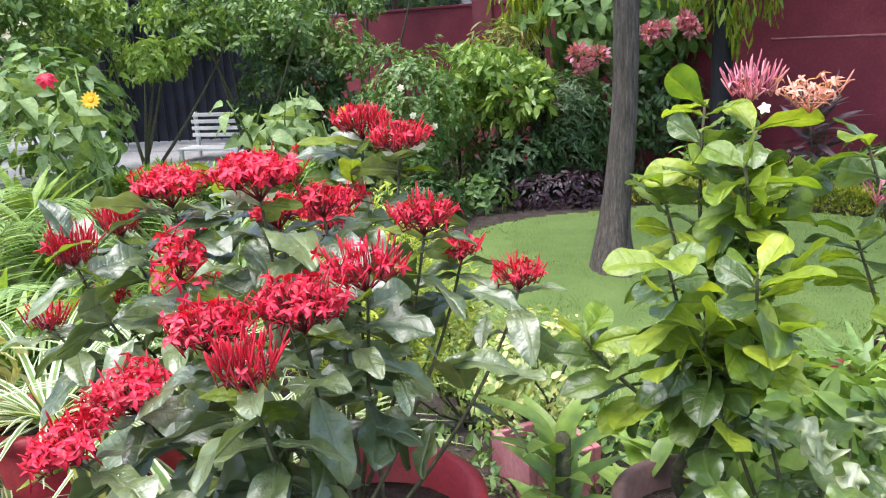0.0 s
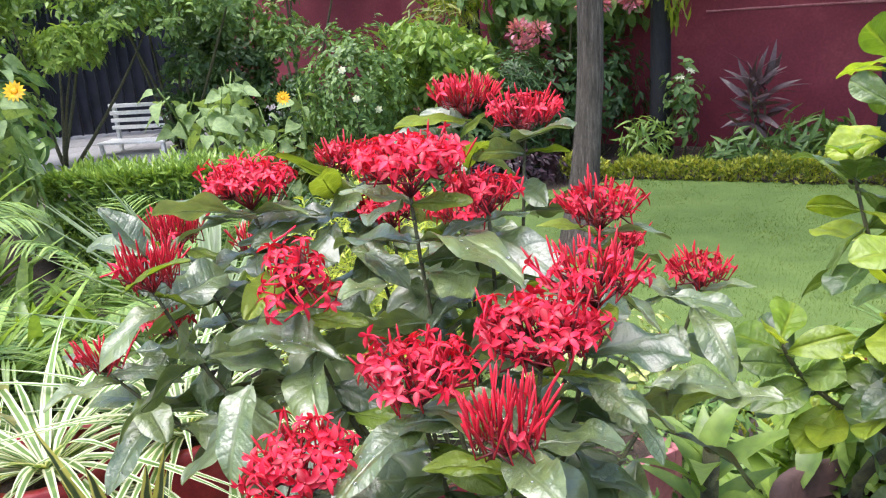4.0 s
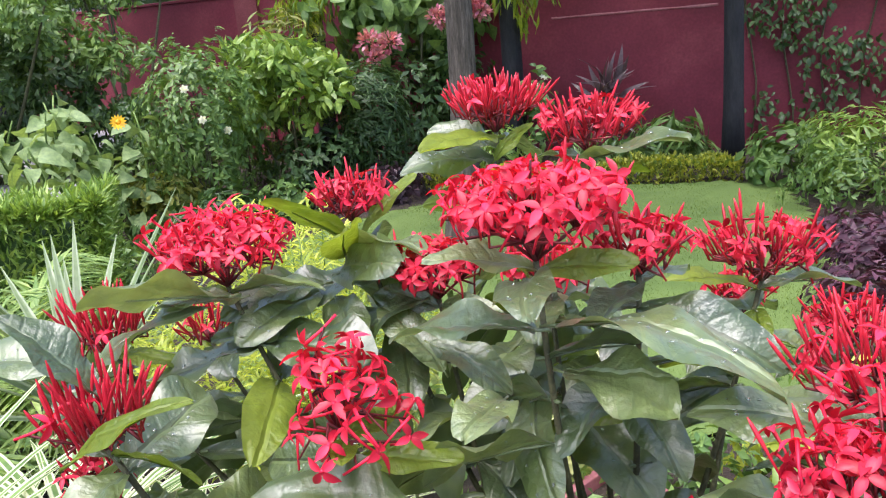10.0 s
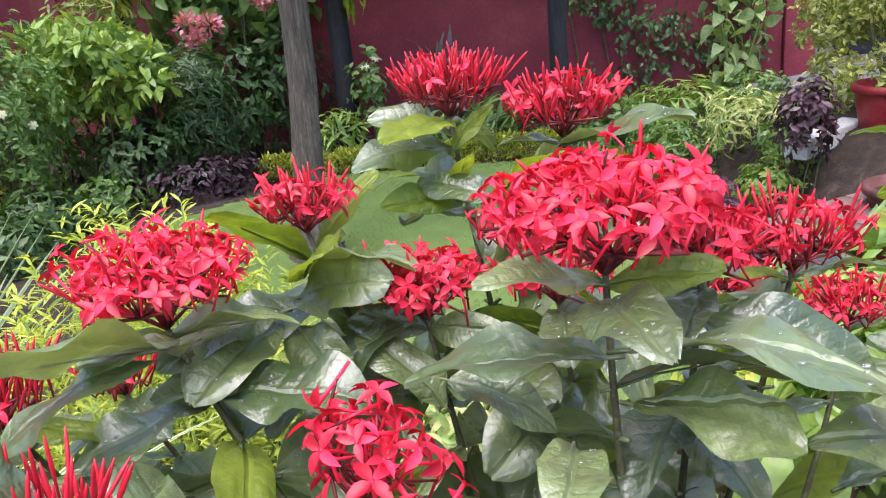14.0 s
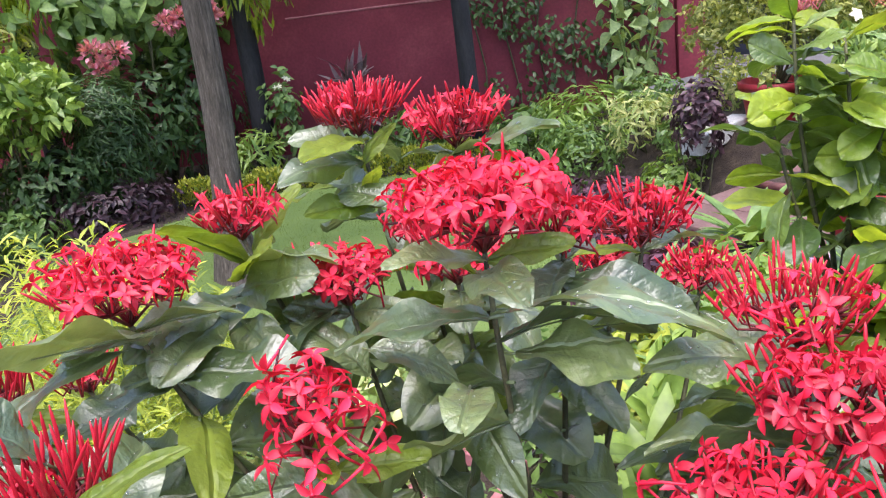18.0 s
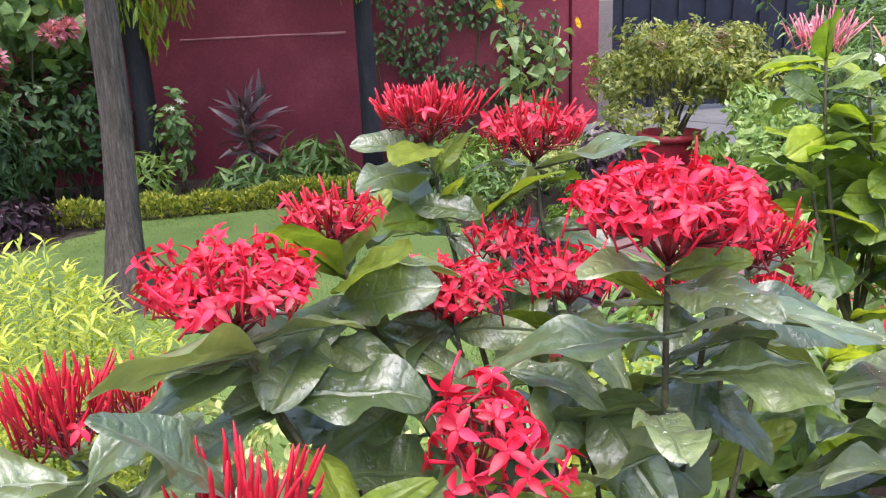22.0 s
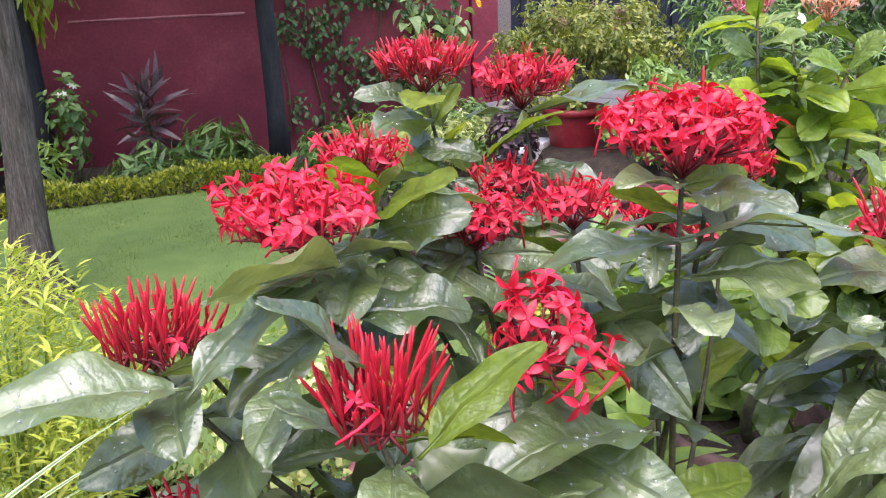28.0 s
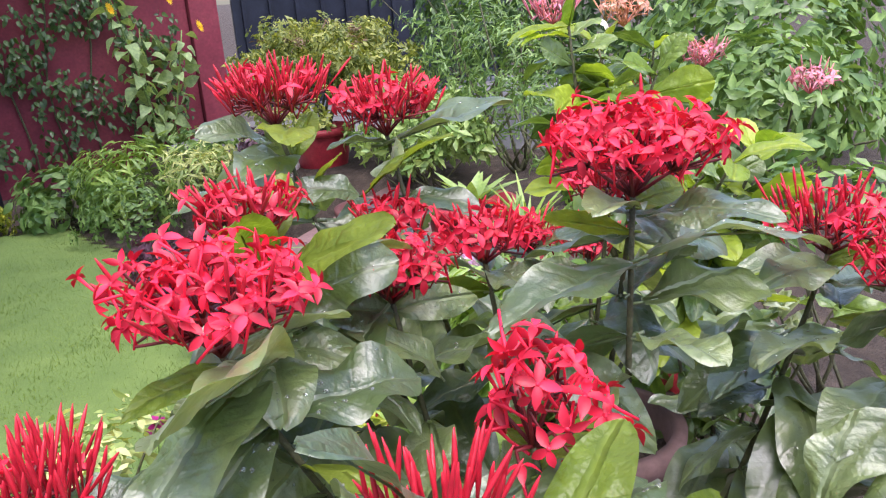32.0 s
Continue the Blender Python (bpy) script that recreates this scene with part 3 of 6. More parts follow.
# ---- trees in the garden ----
palm = thing("tree", (0.95, 5.27, 0.0), "slim grey brown tree trunk with vertical fissures standing in the lawn", "tree")
s = Geo()
ts = np.linspace(0, 1, 26)
pts = np.array([(0.95 + 0.04 * t - 0.05 * math.sin(t * 9) * (1 - t), 5.27 + 0.03 * math.sin(t * 4), -0.06 + 4.2 * t) for t in ts])
pts[:, 2] = -0.06 + 4.2 * ts ** 1.6
rad = 0.058 + 0.026 * (1 - ts) + 0.10 * np.exp(-(pts[:, 2] + 0.06) * 5.0)
tube(s, pts, rad, 44)
bark_v = s.v[0].reshape(26, 44, 3)
for i in range(26):
    for j in range(44):
        ang = 2 * math.pi * j / 44
        fis = abs(noise.noise(Vector((math.cos(ang) * 3.6, math.sin(ang) * 3.6, pts[i, 2] * 0.9)))) + 0.5 * abs(noise.noise(Vector((math.cos(ang) * 9, math.sin(ang) * 9, pts[i, 2] * 2.5))))
        butt = 0.5 * math.exp(-(pts[i, 2] + 0.06) * 7) * noise.noise(Vector((math.cos(ang) * 1.6, math.sin(ang) * 1.6, 5.0)))
        bark_v[i, j, :2] += (bark_v[i, j, :2] - pts[i, :2]) * (0.10 - 0.32 * max(0.0, 0.28 - fis) * 2 + butt)
s.v[0] = bark_v.reshape(-1, 3)
part("trunk", s, BARK, palm)
cg, _ = crown((1.0, 5.27, 4.8), (1.7, 1.5, 0.9), 600, 8, 0.34, LEAF_L, 77, 0.3, hollow=0.3)
part("crown", cg, SHRUBMID, palm)
HANG = leaf_tpl(0.16, 5, 0.25, 0.08, 0.8, 0.03)


def ashoka(x, y, rad0, tufts, seed):
    ob = thing("ashoka_tree", (x, y, -0.06), "tall tree with near black trunk and drooping yellow leaves", "tree", "ashoka trees")
    s = Geo()
    tube(s, bend((x, y, -0.06), (x - 0.06, y + 0.05, 4.4), 0, 9, (0.03, 0, 0)), np.linspace(rad0 * 1.25, rad0 * 0.8, 9) + rad0 * 0.25 * np.array([1, 0, 0, 0, 0, 0, 0, 0, 0]), 10)
    part("trunk", s, DARKBARK, ob)
    r = np.random.default_rng(seed)
    g = Geo()
    for (dx, dy, z, w) in tufts:
        n = int(90 * w / 0.3)
        d = unit(np.c_[r.normal(size=(n, 2)) * 0.22, -np.ones(n)])
        off = np.c_[x + dx + r.normal(size=n) * w * 0.45, y + dy + r.normal(size=n) * w * 0.3, z + np.abs(r.normal(size=n)) * 0.28]
        g.many(HANG, frames_of(d, r.normal(size=(n, 3))) * (0.13 + 0.10 * r.random(n))[:, None, None], off)
        b = Geo()
        tube(b, bend((x, y, z + 0.9), (x + dx, y + dy, z + 0.35), 0.1, 5), np.linspace(0.02, 0.008, 5), 5)
        part("branch", b, DARKBARK, ob)
    part("crown", g, ASHOKALEAF, ob)
    top, _ = crown((x, y, 3.6), (0.8, 0.8, 0.95), 300, 7, 0.2, LEAF_NARROW, seed, 0.3, droop=0.9)
    part("upper_crown", top, ASHOKALEAF, ob)
    return ob


ashoka(3.75, 6.85, 0.072, [(-0.1, -0.1, 1.72, 0.25), (0.35, 0, 1.75, 0.25), (-0.45, 0.0, 1.78, 0.25)], 5)
ashoka(2.28, 8.25, 0.085, [(0.05, -0.1, 1.5, 0.25), (0.35, -0.1, 1.6, 0.25), (-0.3, -0.1, 1.75, 0.3), (0.1, -0.15, 1.3, 0.12)], 6)
ashoka(0.55, 9.2, 0.08, [(-0.25, -0.1, 1.55, 0.22), (0.0, -0.15, 1.6, 0.3), (0.35, -0.1, 1.8, 0.25), (-0.1, -0.1, 1.45, 0.2)], 8)

# ---- border plants along the wall ----
hedge = thing("low_hedge", (2.55, 6.85, -0.03), "low clipped yellow green border hedge", "hedge")
HP0, HP1 = np.array((1.18, 7.53)), np.array((3.50, 6.34))
hn = 5200
r = np.random.default_rng(21)
t = r.random(hn)
across = r.uniform(-0.12, 0.12, hn)
top = np.array([0.155 + 0.075 * noise.noise(Vector((a * 8.0, 0.3, 0))) + 0.05 * noise.noise(Vector((a * 27.0, 4.0, 0))) for a in t]) - 2.2 * across ** 2
hz = np.where(r.random(hn) < 0.45, top, top * r.random(hn)) + r.normal(size=hn) * 0.008
nrm = np.array([HP1[1] - HP0[1], -(HP1[0] - HP0[0])]) / np.linalg.norm(HP1 - HP0)
hp = HP0 + (HP1 - HP0) * t[:, None] + nrm * (across + r.normal(size=hn) * 0.012)[:, None]
dirs = unit(np.c_[nrm[0] * across * 5 + r.normal(size=hn) * 0.6, nrm[1] * across * 5 + r.normal(size=hn) * 0.6, 0.5 + r.random(hn) * 0.6])
part("foliage", Geo().many(LEAF_L, frames_of(dirs, r.normal(size=(hn, 3))) * (0.030 + 0.034 * r.random(hn))[:, None, None], np.c_[hp, hz - 0.03]), HEDGELEAF, hedge)
for k in range(16):
    s = Geo()
    b = HP0 + (HP1 - HP0) * (k + 0.5) / 16
    tube(s, bend((b[0], b[1], -0.06), (b[0] + 0.02, b[1], 0.10), 0, 4, (0.01, 0, 0)), [0.008, 0.007, 0.006, 0.004], 5)
    part("stem", s, STEM, hedge)


def strap_plant(name, label, base, n, length, width, mat, seed, spread=0.9, up=0.6, curl=0.5, category="plant", height=0.0, group="", fold=0.3, low=0.35):
    """A rosette of long leaves from one crown."""
    ob = thing(name, base, label, category, group)
    r = np.random.default_rng(seed)
    if height:
        s = Geo()
        tube(s, [base, (base[0] + 0.01, base[1], base[2] + height)], [0.018, 0.014], 7)
        part("stem", s, STEM, ob)
    for k in range(n):
        a = k * 2.39996 + r.normal() * 0.2
        e = up + (1 - up) * (k / n) if n > 8 else up
        d = unit(np.array([math.cos(a) * spread, math.sin(a) * spread, e * 1.4]) + r.normal(size=3) * 0.08)
        L = length * (0.65 + 0.45 * r.random())
        tpl = leaf_tpl(width / L, 7, fold, curl * (0.6 + 0.8 * r.random()), 0.62)
        m = frames_of(d[None], np.array([[0, 0, 1.0]])) * L
        z0 = base[2] + height * (low + (1 - low) * k / n)
        part("leaf", Geo().many(tpl, m, np.array([[base[0] + d[0] * 0.01, base[1] + d[1] * 0.01, z0]])), mat, ob)
    return ob


cord = thing("cordyline", (3.02, 7.72, -0.04), "dark purple cordyline with broad leaves in front of the wall", "plant")
r = np.random.default_rng(31)
for k in range(3):
    s = Geo()
    tube(s, bend((3.02, 7.72, -0.05), (2.94 + 0.08 * k, 7.70 + 0.02 * k, 0.62 - 0.08 * k), 0, 5, (0.01 * k, 0, 0)), np.linspace(0.016, 0.010, 5), 7)
    part("stem", s, STEM, cord)
for k in range(72):
    a = k * 2.39996
    u = k / 71
    d = unit(np.array((math.cos(a), math.sin(a), 2.2 - 3.0 * u)) + r.normal(size=3) * 0.15)
    q = np.array((2.94 + 0.08 * (k % 3), 7.70 + 0.02 * (k % 3), 0.66 - 0.42 * u))
    L = 0.22 + 0.12 * r.random()
    part("leaf", Geo().many(leaf_tpl(0.17, 7, 0.2, 0.35 + 0.3 * r.random(), 0.85), frames_of(d[None], np.array([[-0.2, -0.4, 0.6]]) + 0.6 * r.normal(size=(1, 3))) * L, (q + d * 0.02)[None]), CORDYLEAF, cord)
wp, c = shrub("white_flower_plant", "small upright plant with white flowers against the red wall", (2.42, 7.98, -0.05), (2.42, 7.98, 0.45), (0.17, 0.17, 0.42), 46, 5, 0.085, LEAF_OVAL, SHRUBMID, 32, 5, 0.01, "plant")


def star_flower(parent, p, d, size, mat, petals=5, width=0.5, name="flower", label="", curl=0.25):
    tpl = leaf_tpl(width, 4, 0.15, curl, 0.95)
    d = unit(np.asarray(d, float))
    a = unit(np.cross(d, [0.3, 0.5, 0.81]))
    b = np.cross(d, a)
    g = Geo()
    dirs = np.array([a * math.cos(k * 2 * math.pi / petals) + b * math.sin(k * 2 * math.pi / petals) + d * 0.25 for k in range(petals)])
    g.many(tpl, frames_of(dirs, np.repeat(d[None], petals, 0)) * size, np.repeat(np.asarray(p, float)[None], petals, 0))
    return part(name, g, mat, parent, label)


for k in range(4):
    r = np.random.default_rng(50 + k)
    star_flower(wp, (2.42 + r.normal() * 0.09, 7.9 + r.normal() * 0.06, 0.74 + r.normal() * 0.08), (0, -1, 0.7), 0.03, PETALWHITE)
shrub("spiky_plant", "small bright green leafy plant by the wall", (1.98, 7.7, -0.05), (1.98, 7.7, 0.18), (0.2, 0.2, 0.22), 36, 6, 0.14, LEAF_NARROW, SHRUBLIGHT, 33, 4, 0.008, "plant")
shrub("spider_lily", "clump of narrow green leaves behind the hedge", (3.3, 7.15, -0.05), (3.3, 7.15, 0.12), (0.38, 0.16, 0.2), 60, 5, 0.2, LEAF_NARROW, SHRUBMID, 34, 3, 0.006, "plant")
shrub("spider_lily", "clump of narrow green leaves behind the hedge", (3.0, 7.25, -0.05), (2.7, 7.3, 0.1), (0.3, 0.14, 0.14), 40, 5, 0.16, LEAF_NARROW, SHRUBMID, 35, 3, 0.006, "plant")

# mussaenda with pink bracts on the wall
mu, c = shrub("mussaenda_shrub", "large leafy shrub with clusters of pink bracts hanging over the wall", (1.45, 8.7, -0.05), (1.45, 8.7, 1.55), (0.85, 0.4, 0.55), 150, 6, 0.19, LEAF_OVAL, SHRUBMID, 36, 8, 0.02, droop=0.5, uneven=0.4)
for k, (x, y, z, w) in enumerate([(0.93, 8.32, 1.25, 0.13), (1.14, 8.40, 1.23, 0.12), (0.98, 8.4, 1.10, 0.10), (1.58, 8.32, 1.40, 0.12), (1.70, 8.3, 1.44, 0.10), (1.97, 8.22, 1.44, 0.11), (1.9, 8.24, 1.52, 0.09)]):
    r = np.random.default_rng(60 + k)
    n = 80
    d = unit(r.normal(size=(n, 3)) + [0, -0.3, 0.2])
    off = np.array((x - 0.01, y - 0.16, z + 0.01)) + d * w * 0.62 * r.random((n, 1)) ** 0.4
    part("bract_tuft", Geo().many(LEAF_OVAL, frames_of(d, r.normal(size=(n, 3))) * 0.06, off), MUSSPINK, mu, "cluster of pink bracts")

# ---- shrubs on the far left ----
shrub("light_shrub", "bright light green shrub with pointed leaves", (0.2, 8.05, -0.05), (0.15, 8.05, 0.98), (0.58, 0.5, 0.46), 520, 6, 0.115, leaf_tpl(0.42, 3, 0.2, 0.25, 0.8), SHRUBLIGHT, 37, 8, 0.015, groups=46)
strap_plant("broad_leaf_plant", "tall plant with broad dark leaves behind the shrub", (-0.3, 8.6, -0.05), 14, 0.34, 0.12, SHRUBMID, 39, 0.8, 0.4, 0.5, height=1.35)
shrub("yellow_tip_shrub", "shrub with yellow green young tips", (0.3, 8.7, -0.05), (0.25, 8.7, 1.3), (0.45, 0.3, 0.35), 60, 6, 0.12, LEAF_NARROW, NANDINA, 38, 6, 0.012)
ro, c = shrub("rose_shrub", "dark green fine leaved rose shrub with white blooms", (-0.6, 7.5, -0.05), (-0.6, 7.5, 0.82), (0.46, 0.4, 0.66), 620, 6, 0.062, LEAF_L, SHRUBMID, 41, 8, 0.012, hollow=0.4)
for p in ((-0.57, 7.12, 0.86), (-0.40, 7.2, 0.75), (-0.66, 7.1, 1.1)):
    for k in range(3):
        star_flower(ro, np.array(p) + [0, -0.004 * k, 0.004 * k], (0.1 * k, -1, 0.4), 0.035 - 0.008 * k, PETALWHITE, 6, 0.7)
shrub("fern_shrub", "dark feathery conifer like shrub", (0.85, 7.9, -0.05), (0.85, 7.9, 0.5), (0.32, 0.3, 0.62), 420, 9, 0.08, LEAF_NARROW, SHRUBDARK, 42, 5, 0.01)
shrub("low_plant", "low light green leafy plant under the shrubs", (0.0, 7.25, -0.03), (-0.05, 7.25, 0.10), (0.3, 0.2, 0.16), 60, 6, 0.09, LEAF_L, SHRUBMID, 43, 4, 0.006, "plant")
for i, (x, y, z, rx, rz, lf, m) in enumerate([(-0.95, 7.5, 0.2, 0.35, 0.25, 0.09, NANDINA), (-1.1, 8.3, 0.35, 0.5, 0.4, 0.08, SHRUBMID), (-0.55, 8.4, 0.4, 0.5, 0.45, 0.08, SHRUBMID), (-1.55, 6.5, 0.12, 0.35, 0.2, 0.08, SHRUBMID), (-0.75, 6.6, 0.1, 0.4, 0.16, 0.08, SHRUBDARK), (-1.2, 5.9, 0.1, 0.4, 0.18, 0.07, SHRUBMID), (-0.5, 7.0, 0.12, 0.35, 0.2, 0.09, SHRUBDARK), (-0.15, 9.0, 0.6, 0.5, 0.6, 0.09, SHRUBMID), (1.15, 8.45, 0.55, 0.55, 0.6, 0.1, SHRUBDARK), (1.75, 8.5, 0.7, 0.4, 0.6, 0.1, SHRUBDARK), (-1.9, 8.7, 1.0, 0.45, 0.6, 0.09, SHRUBDARK), (0.3, 7.9, 0.3, 0.5, 0.3, 0.08, SHRUBDARK)]):
    shrub("border_shrub", "low leafy green shrub in the far bed", (x, y, gz(x, y)), (x, y, z), (rx, rx, rz), int(330 * rx), 7, lf, LEAF_L, m, 330 + i, 6, 0.008, "shrub", "far bed shrubs", hollow=0.4)
bed, c = crown((0.7, 7.5, 0.05), (0.65, 0.32, 0.2), 220, 6, 0.07, LEAF_L, 44, 0.2)
solid("purple_bed", bed, PURPLEDARK, "bed of low dark purple foliage under the shrubs", "ground cover", "stuff")


def sunflower(base, top, leaves, seed, blooms, leaf=0.2, lean=0.25):
    ob = thing("sunflower_plant", base, "tall sunflower plant with large heart shaped leaves and yellow blooms", "plant", "sunflower plants")
    r = np.random.default_rng(seed)
    for b in range(3):
        tip = np.array(top) + np.r_[r.normal(size=2) * lean, r.normal() * 0.12]
        pts = bend(base, tip, 0.0, 8, np.r_[r.normal(size=2) * 0.06, 0])
        s = Geo()
        tube(s, pts, np.linspace(0.014, 0.006, 8), 6)
        part("stem", s, GREENSTEM, ob)
        for k in range(leaves // 3):
            t = 0.1 + 0.88 * (k + r.random()) / (leaves / 3)
            p = pts[0] + (pts[-1] - pts[0]) * t
            a = k * 2.4 + b
            d = unit([math.cos(a), math.sin(a), 0.15 - 0.9 * r.random()])
            L = leaf * (0.65 + 0.55 * r.random())
            tpl = leaf_tpl(0.78, 6, 0.35, 0.3 + 0.6 * r.random(), 0.66, 0.03, 0.0)
            part("leaf", Geo().many(tpl, frames_of(d[None], np.array([[0, 0, 0.8]]) + 0.55 * r.normal(size=(1, 3))) * L, (p + d * 0.06)[None]), SUNLEAF, ob)
    for p in blooms:
        h = star_flower(ob, p, (0.2, -1, 0.35), 0.06, PETALYELLOW, 14, 0.34, "bloom", "yellow sunflower bloom", 0.1)
        disc = lathe([(0.0, 0.006), (0.012, 0.006), (0.02, 0.0), (0.0, -0.004)], 12)
        part("disc", disc.mesh("disc", PETALYELLOW), PETALYELLOW, h, "", look(Vector(p) + Vector((0, -0.004, 0.004)), Vector(p) + Vector((-0.2, 1, -0.35))))
    return ob


sunflower((-2.2, 4.95, 0.3), (-2.2, 4.9, 1.35), 120, 51, [(-2.19, 4.8, 1.27)], 0.135)
sunflower((-1.45, 7.15, 0.0), (-1.4, 7.1, 1.12), 120, 52, [(-1.14, 6.95, 0.93)], 0.15, 0.3)
sunflower((-1.8, 7.0, 0.1), (-1.8, 6.95, 0.95), 84, 55, [], 0.15, 0.28)
sunflower((-1.2, 7.25, 0.0), (-1.15, 7.2, 0.78), 66, 57, [], 0.14, 0.25)
hi, c = shrub("hibiscus_shrub", "leafy hibiscus shrub with red blooms", (-2.75, 5.3, 0.3), (-2.7, 5.3, 1.0), (0.45, 0.4, 0.6), 90, 5, 0.12, LEAF_OVAL, SHRUBMID, 53, 6, 0.012)
for p in ((-2.42, 4.75, 1.42), (-2.72, 4.6, 1.52)):
    star_flower(hi, p, (0.3, -0.7, 0.7), 0.055, PETALRED, 7, 0.9, "bloom", "red hibiscus bloom", 1.1)
# the high crown at z 3.7 is an unseen addition that shades the wall
for i, (x, y, z, rx, rz, lf, m) in enumerate([(-1.75, 8.9, 1.45, 0.75, 0.75, 0.11, SHRUBMID), (-3.3, 7.6, 1.65, 0.75, 0.6, 0.11, SHRUBLIGHT), (-2.35, 8.1, 1.85, 0.8, 0.5, 0.10, SHRUBMID), (-4.4, 6.8, 1.4, 1.0, 0.9, 0.12, SHRUBMID), (-1.5, 8.4, 0.75, 0.5, 0.5, 0.09, SHRUBDARK), (-2.6, 10.2, 2.2, 0.95, 0.8, 0.12, SHRUBMID), (-5.2, 9.0, 1.9, 1.2, 1.3, 0.13, SHRUBMID), (-1.5, 10.1, 3.7, 1.3, 0.6, 0.15, SHRUBMID), (-2.12, 8.1, 0.95, 0.32, 0.55, 0.1, SHRUBDARK)]):
    shrub("garden_tree", "dense leafy small tree with arching twigs", (x, y + 0.1, gz(x, y)), (x, y, z), (rx, rx * 0.8, rz), int(820 * rx), 7, lf * 0.78, LEAF_L, m, 100 + i, 5, 0.02, "tree", "small trees", uneven=0.5, groups=int(34 + 22 * rx))
bh = thing("box_hedge", (-1.6, 5.2, 0.0), "clipped box hedge with a bright green top", "hedge")
r = np.random.default_rng(70)
n = 9000
t = r.random(n)
px = np.where(r.random(n) < 0.6, r.uniform(-0.55, 0.55, n), np.sign(r.normal(size=n)) * 0.55)
py = np.where(r.random(n) < 0.6, -0.3, r.uniform(-0.3, 0.3, n))
pz = np.where(r.random(n) < 0.5, 0.70, r.uniform(0.05, 0.70, n)) + r.normal(size=n) * 0.02
dirs = unit(np.c_[px * 0.6, py, (pz - 0.4) * 1.4] + r.normal(size=(n, 3)) * 0.5)
dirs = unit(dirs + [0, 0, 0.7])
part("foliage", Geo().many(LEAF_NARROW, frames_of(dirs, r.normal(size=(n, 3))) * (0.05 + 0.05 * r.random(n))[:, None, None], np.c_[-1.6 + px, 5.25 + py, pz]), SHRUBLIGHT, bh)
# solid dark box in place of the shade between the hedge's inner leaves
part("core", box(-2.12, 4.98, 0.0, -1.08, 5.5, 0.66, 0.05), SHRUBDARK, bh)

# ---- right border ----
cov = Geo()
for k, (x, y) in enumerate([(2.72, 4.05), (2.45, 3.65), (2.15, 3.25), (1.85, 2.95), (3.0, 4.45)]):
    gk, _ = crown((x, y, gz(x, y) + 0.04), (0.3, 0.3, 0.2), 120, 6, 0.065, LEAF_L, 71 + k, 0.3)
    cov.put(np.concatenate(gk.v), gk.f)
solid("magenta_ground_cover", cov, COLEUSLEAF, "low magenta purple ground cover beside the lawn", "ground cover", "stuff")
shrub("green_ground_shrub", "low round green border shrub", (3.75, 6.0, 0.0), (3.72, 6.0, 0.15), (0.34, 0.3, 0.24), 110, 6, 0.09, LEAF_OVAL, SHRUBMID, 72, 5, 0.008)
shrub("fern_clump", "bright green feathery fern clump", (3.95, 5.45, 0.1), (3.9, 5.5, 0.28), (0.42, 0.36, 0.24), 150, 7, 0.11, LEAF_NARROW, SHRUBLIGHT, 73, 5, 0.008, "fern")
shrub("green_ground_shrub", "low fine leaved green shrub beside the lawn", (3.55, 5.2, 0.1), (3.5, 5.2, 0.2), (0.36, 0.4, 0.22), 190, 6, 0.05, LEAF_L, SHRUBMID, 74, 4, 0.008)
shrub("variegated_shrub", "small yellow and red variegated shrub", (3.65, 4.7, 0.2), (3.6, 4.7, 0.42), (0.22, 0.2, 0.2), 60, 6, 0.07, LEAF_NARROW, CREAMLEAF, 75, 4, 0.007)
for i, (x, y) in enumerate([(3.75, 4.35), (3.95, 4.75), (3.45, 4.25), (4.25, 5.1), (4.5, 4.7)]):
    shrub("bedding_plant", "low leafy border plant beside the drive", (x, y, gz(x, y)), (x, y, gz(x, y) + 0.1), (0.24, 0.22, 0.14), 80, 6, 0.06, LEAF_L, (SHRUBMID, CREAMLEAF, SHRUBLIGHT)[i % 3], 320 + i, 4, 0.006, "plant", "border plants")
vn = thing("wall_creeper", on_wall(6.0, 0.1, 0.0), "dark green creeper hanging on the red wall", "creeper")
r = np.random.default_rng(76)
n = 2600
sv = r.uniform(5.45, 7.25, n)
zv = 0.2 + 1.9 * r.random(n) ** 0.8
ok = np.array([noise.noise(Vector((a * 2.6, b * 2.2, 3.0))) + 0.5 * noise.noise(Vector((a * 7.0, b * 7.0, 8.0))) > -0.12 for a, b in zip(sv, zv)])
sv, zv = sv[ok], zv[ok]
pv = np.array([on_wall(a, 0.05 + 0.14 * r.random(), b) for a, b in zip(sv, zv)])
d = unit(np.c_[r.normal(size=(len(sv), 2)) * 0.6, -0.8 + r.normal(size=len(sv)) * 0.4] + [-0.4, -0.6, 0])
part("foliage", Geo().many(LEAF_OVAL, frames_of(d, np.array([[-0.6, -0.7, 0.4]]) + 0.4 * r.normal(size=(len(sv), 3))) * (0.045 + 0.04 * r.random(len(sv)))[:, None, None], pv), SHRUBDARK, vn)
for k in range(5):
    s = Geo()
    tube(s, [on_wall(5.5 + 0.32 * k + 0.06 * math.sin(j + k), 0.03, 0.0 + 0.3 * j) for j in range(7)], 0.009, 5)
    part("vine", s, STEM, vn)
p0 = on_wall(6.9, 0.45, 0.1)
sunflower(tuple(p0), (p0.x, p0.y, 1.5), 126, 56, [tuple(on_wall(7.1, 0.55, 1.55)), tuple(on_wall(6.6, 0.6, 1.5)), tuple(on_wall(7.35, 0.5, 1.3))], 0.135, 0.34)


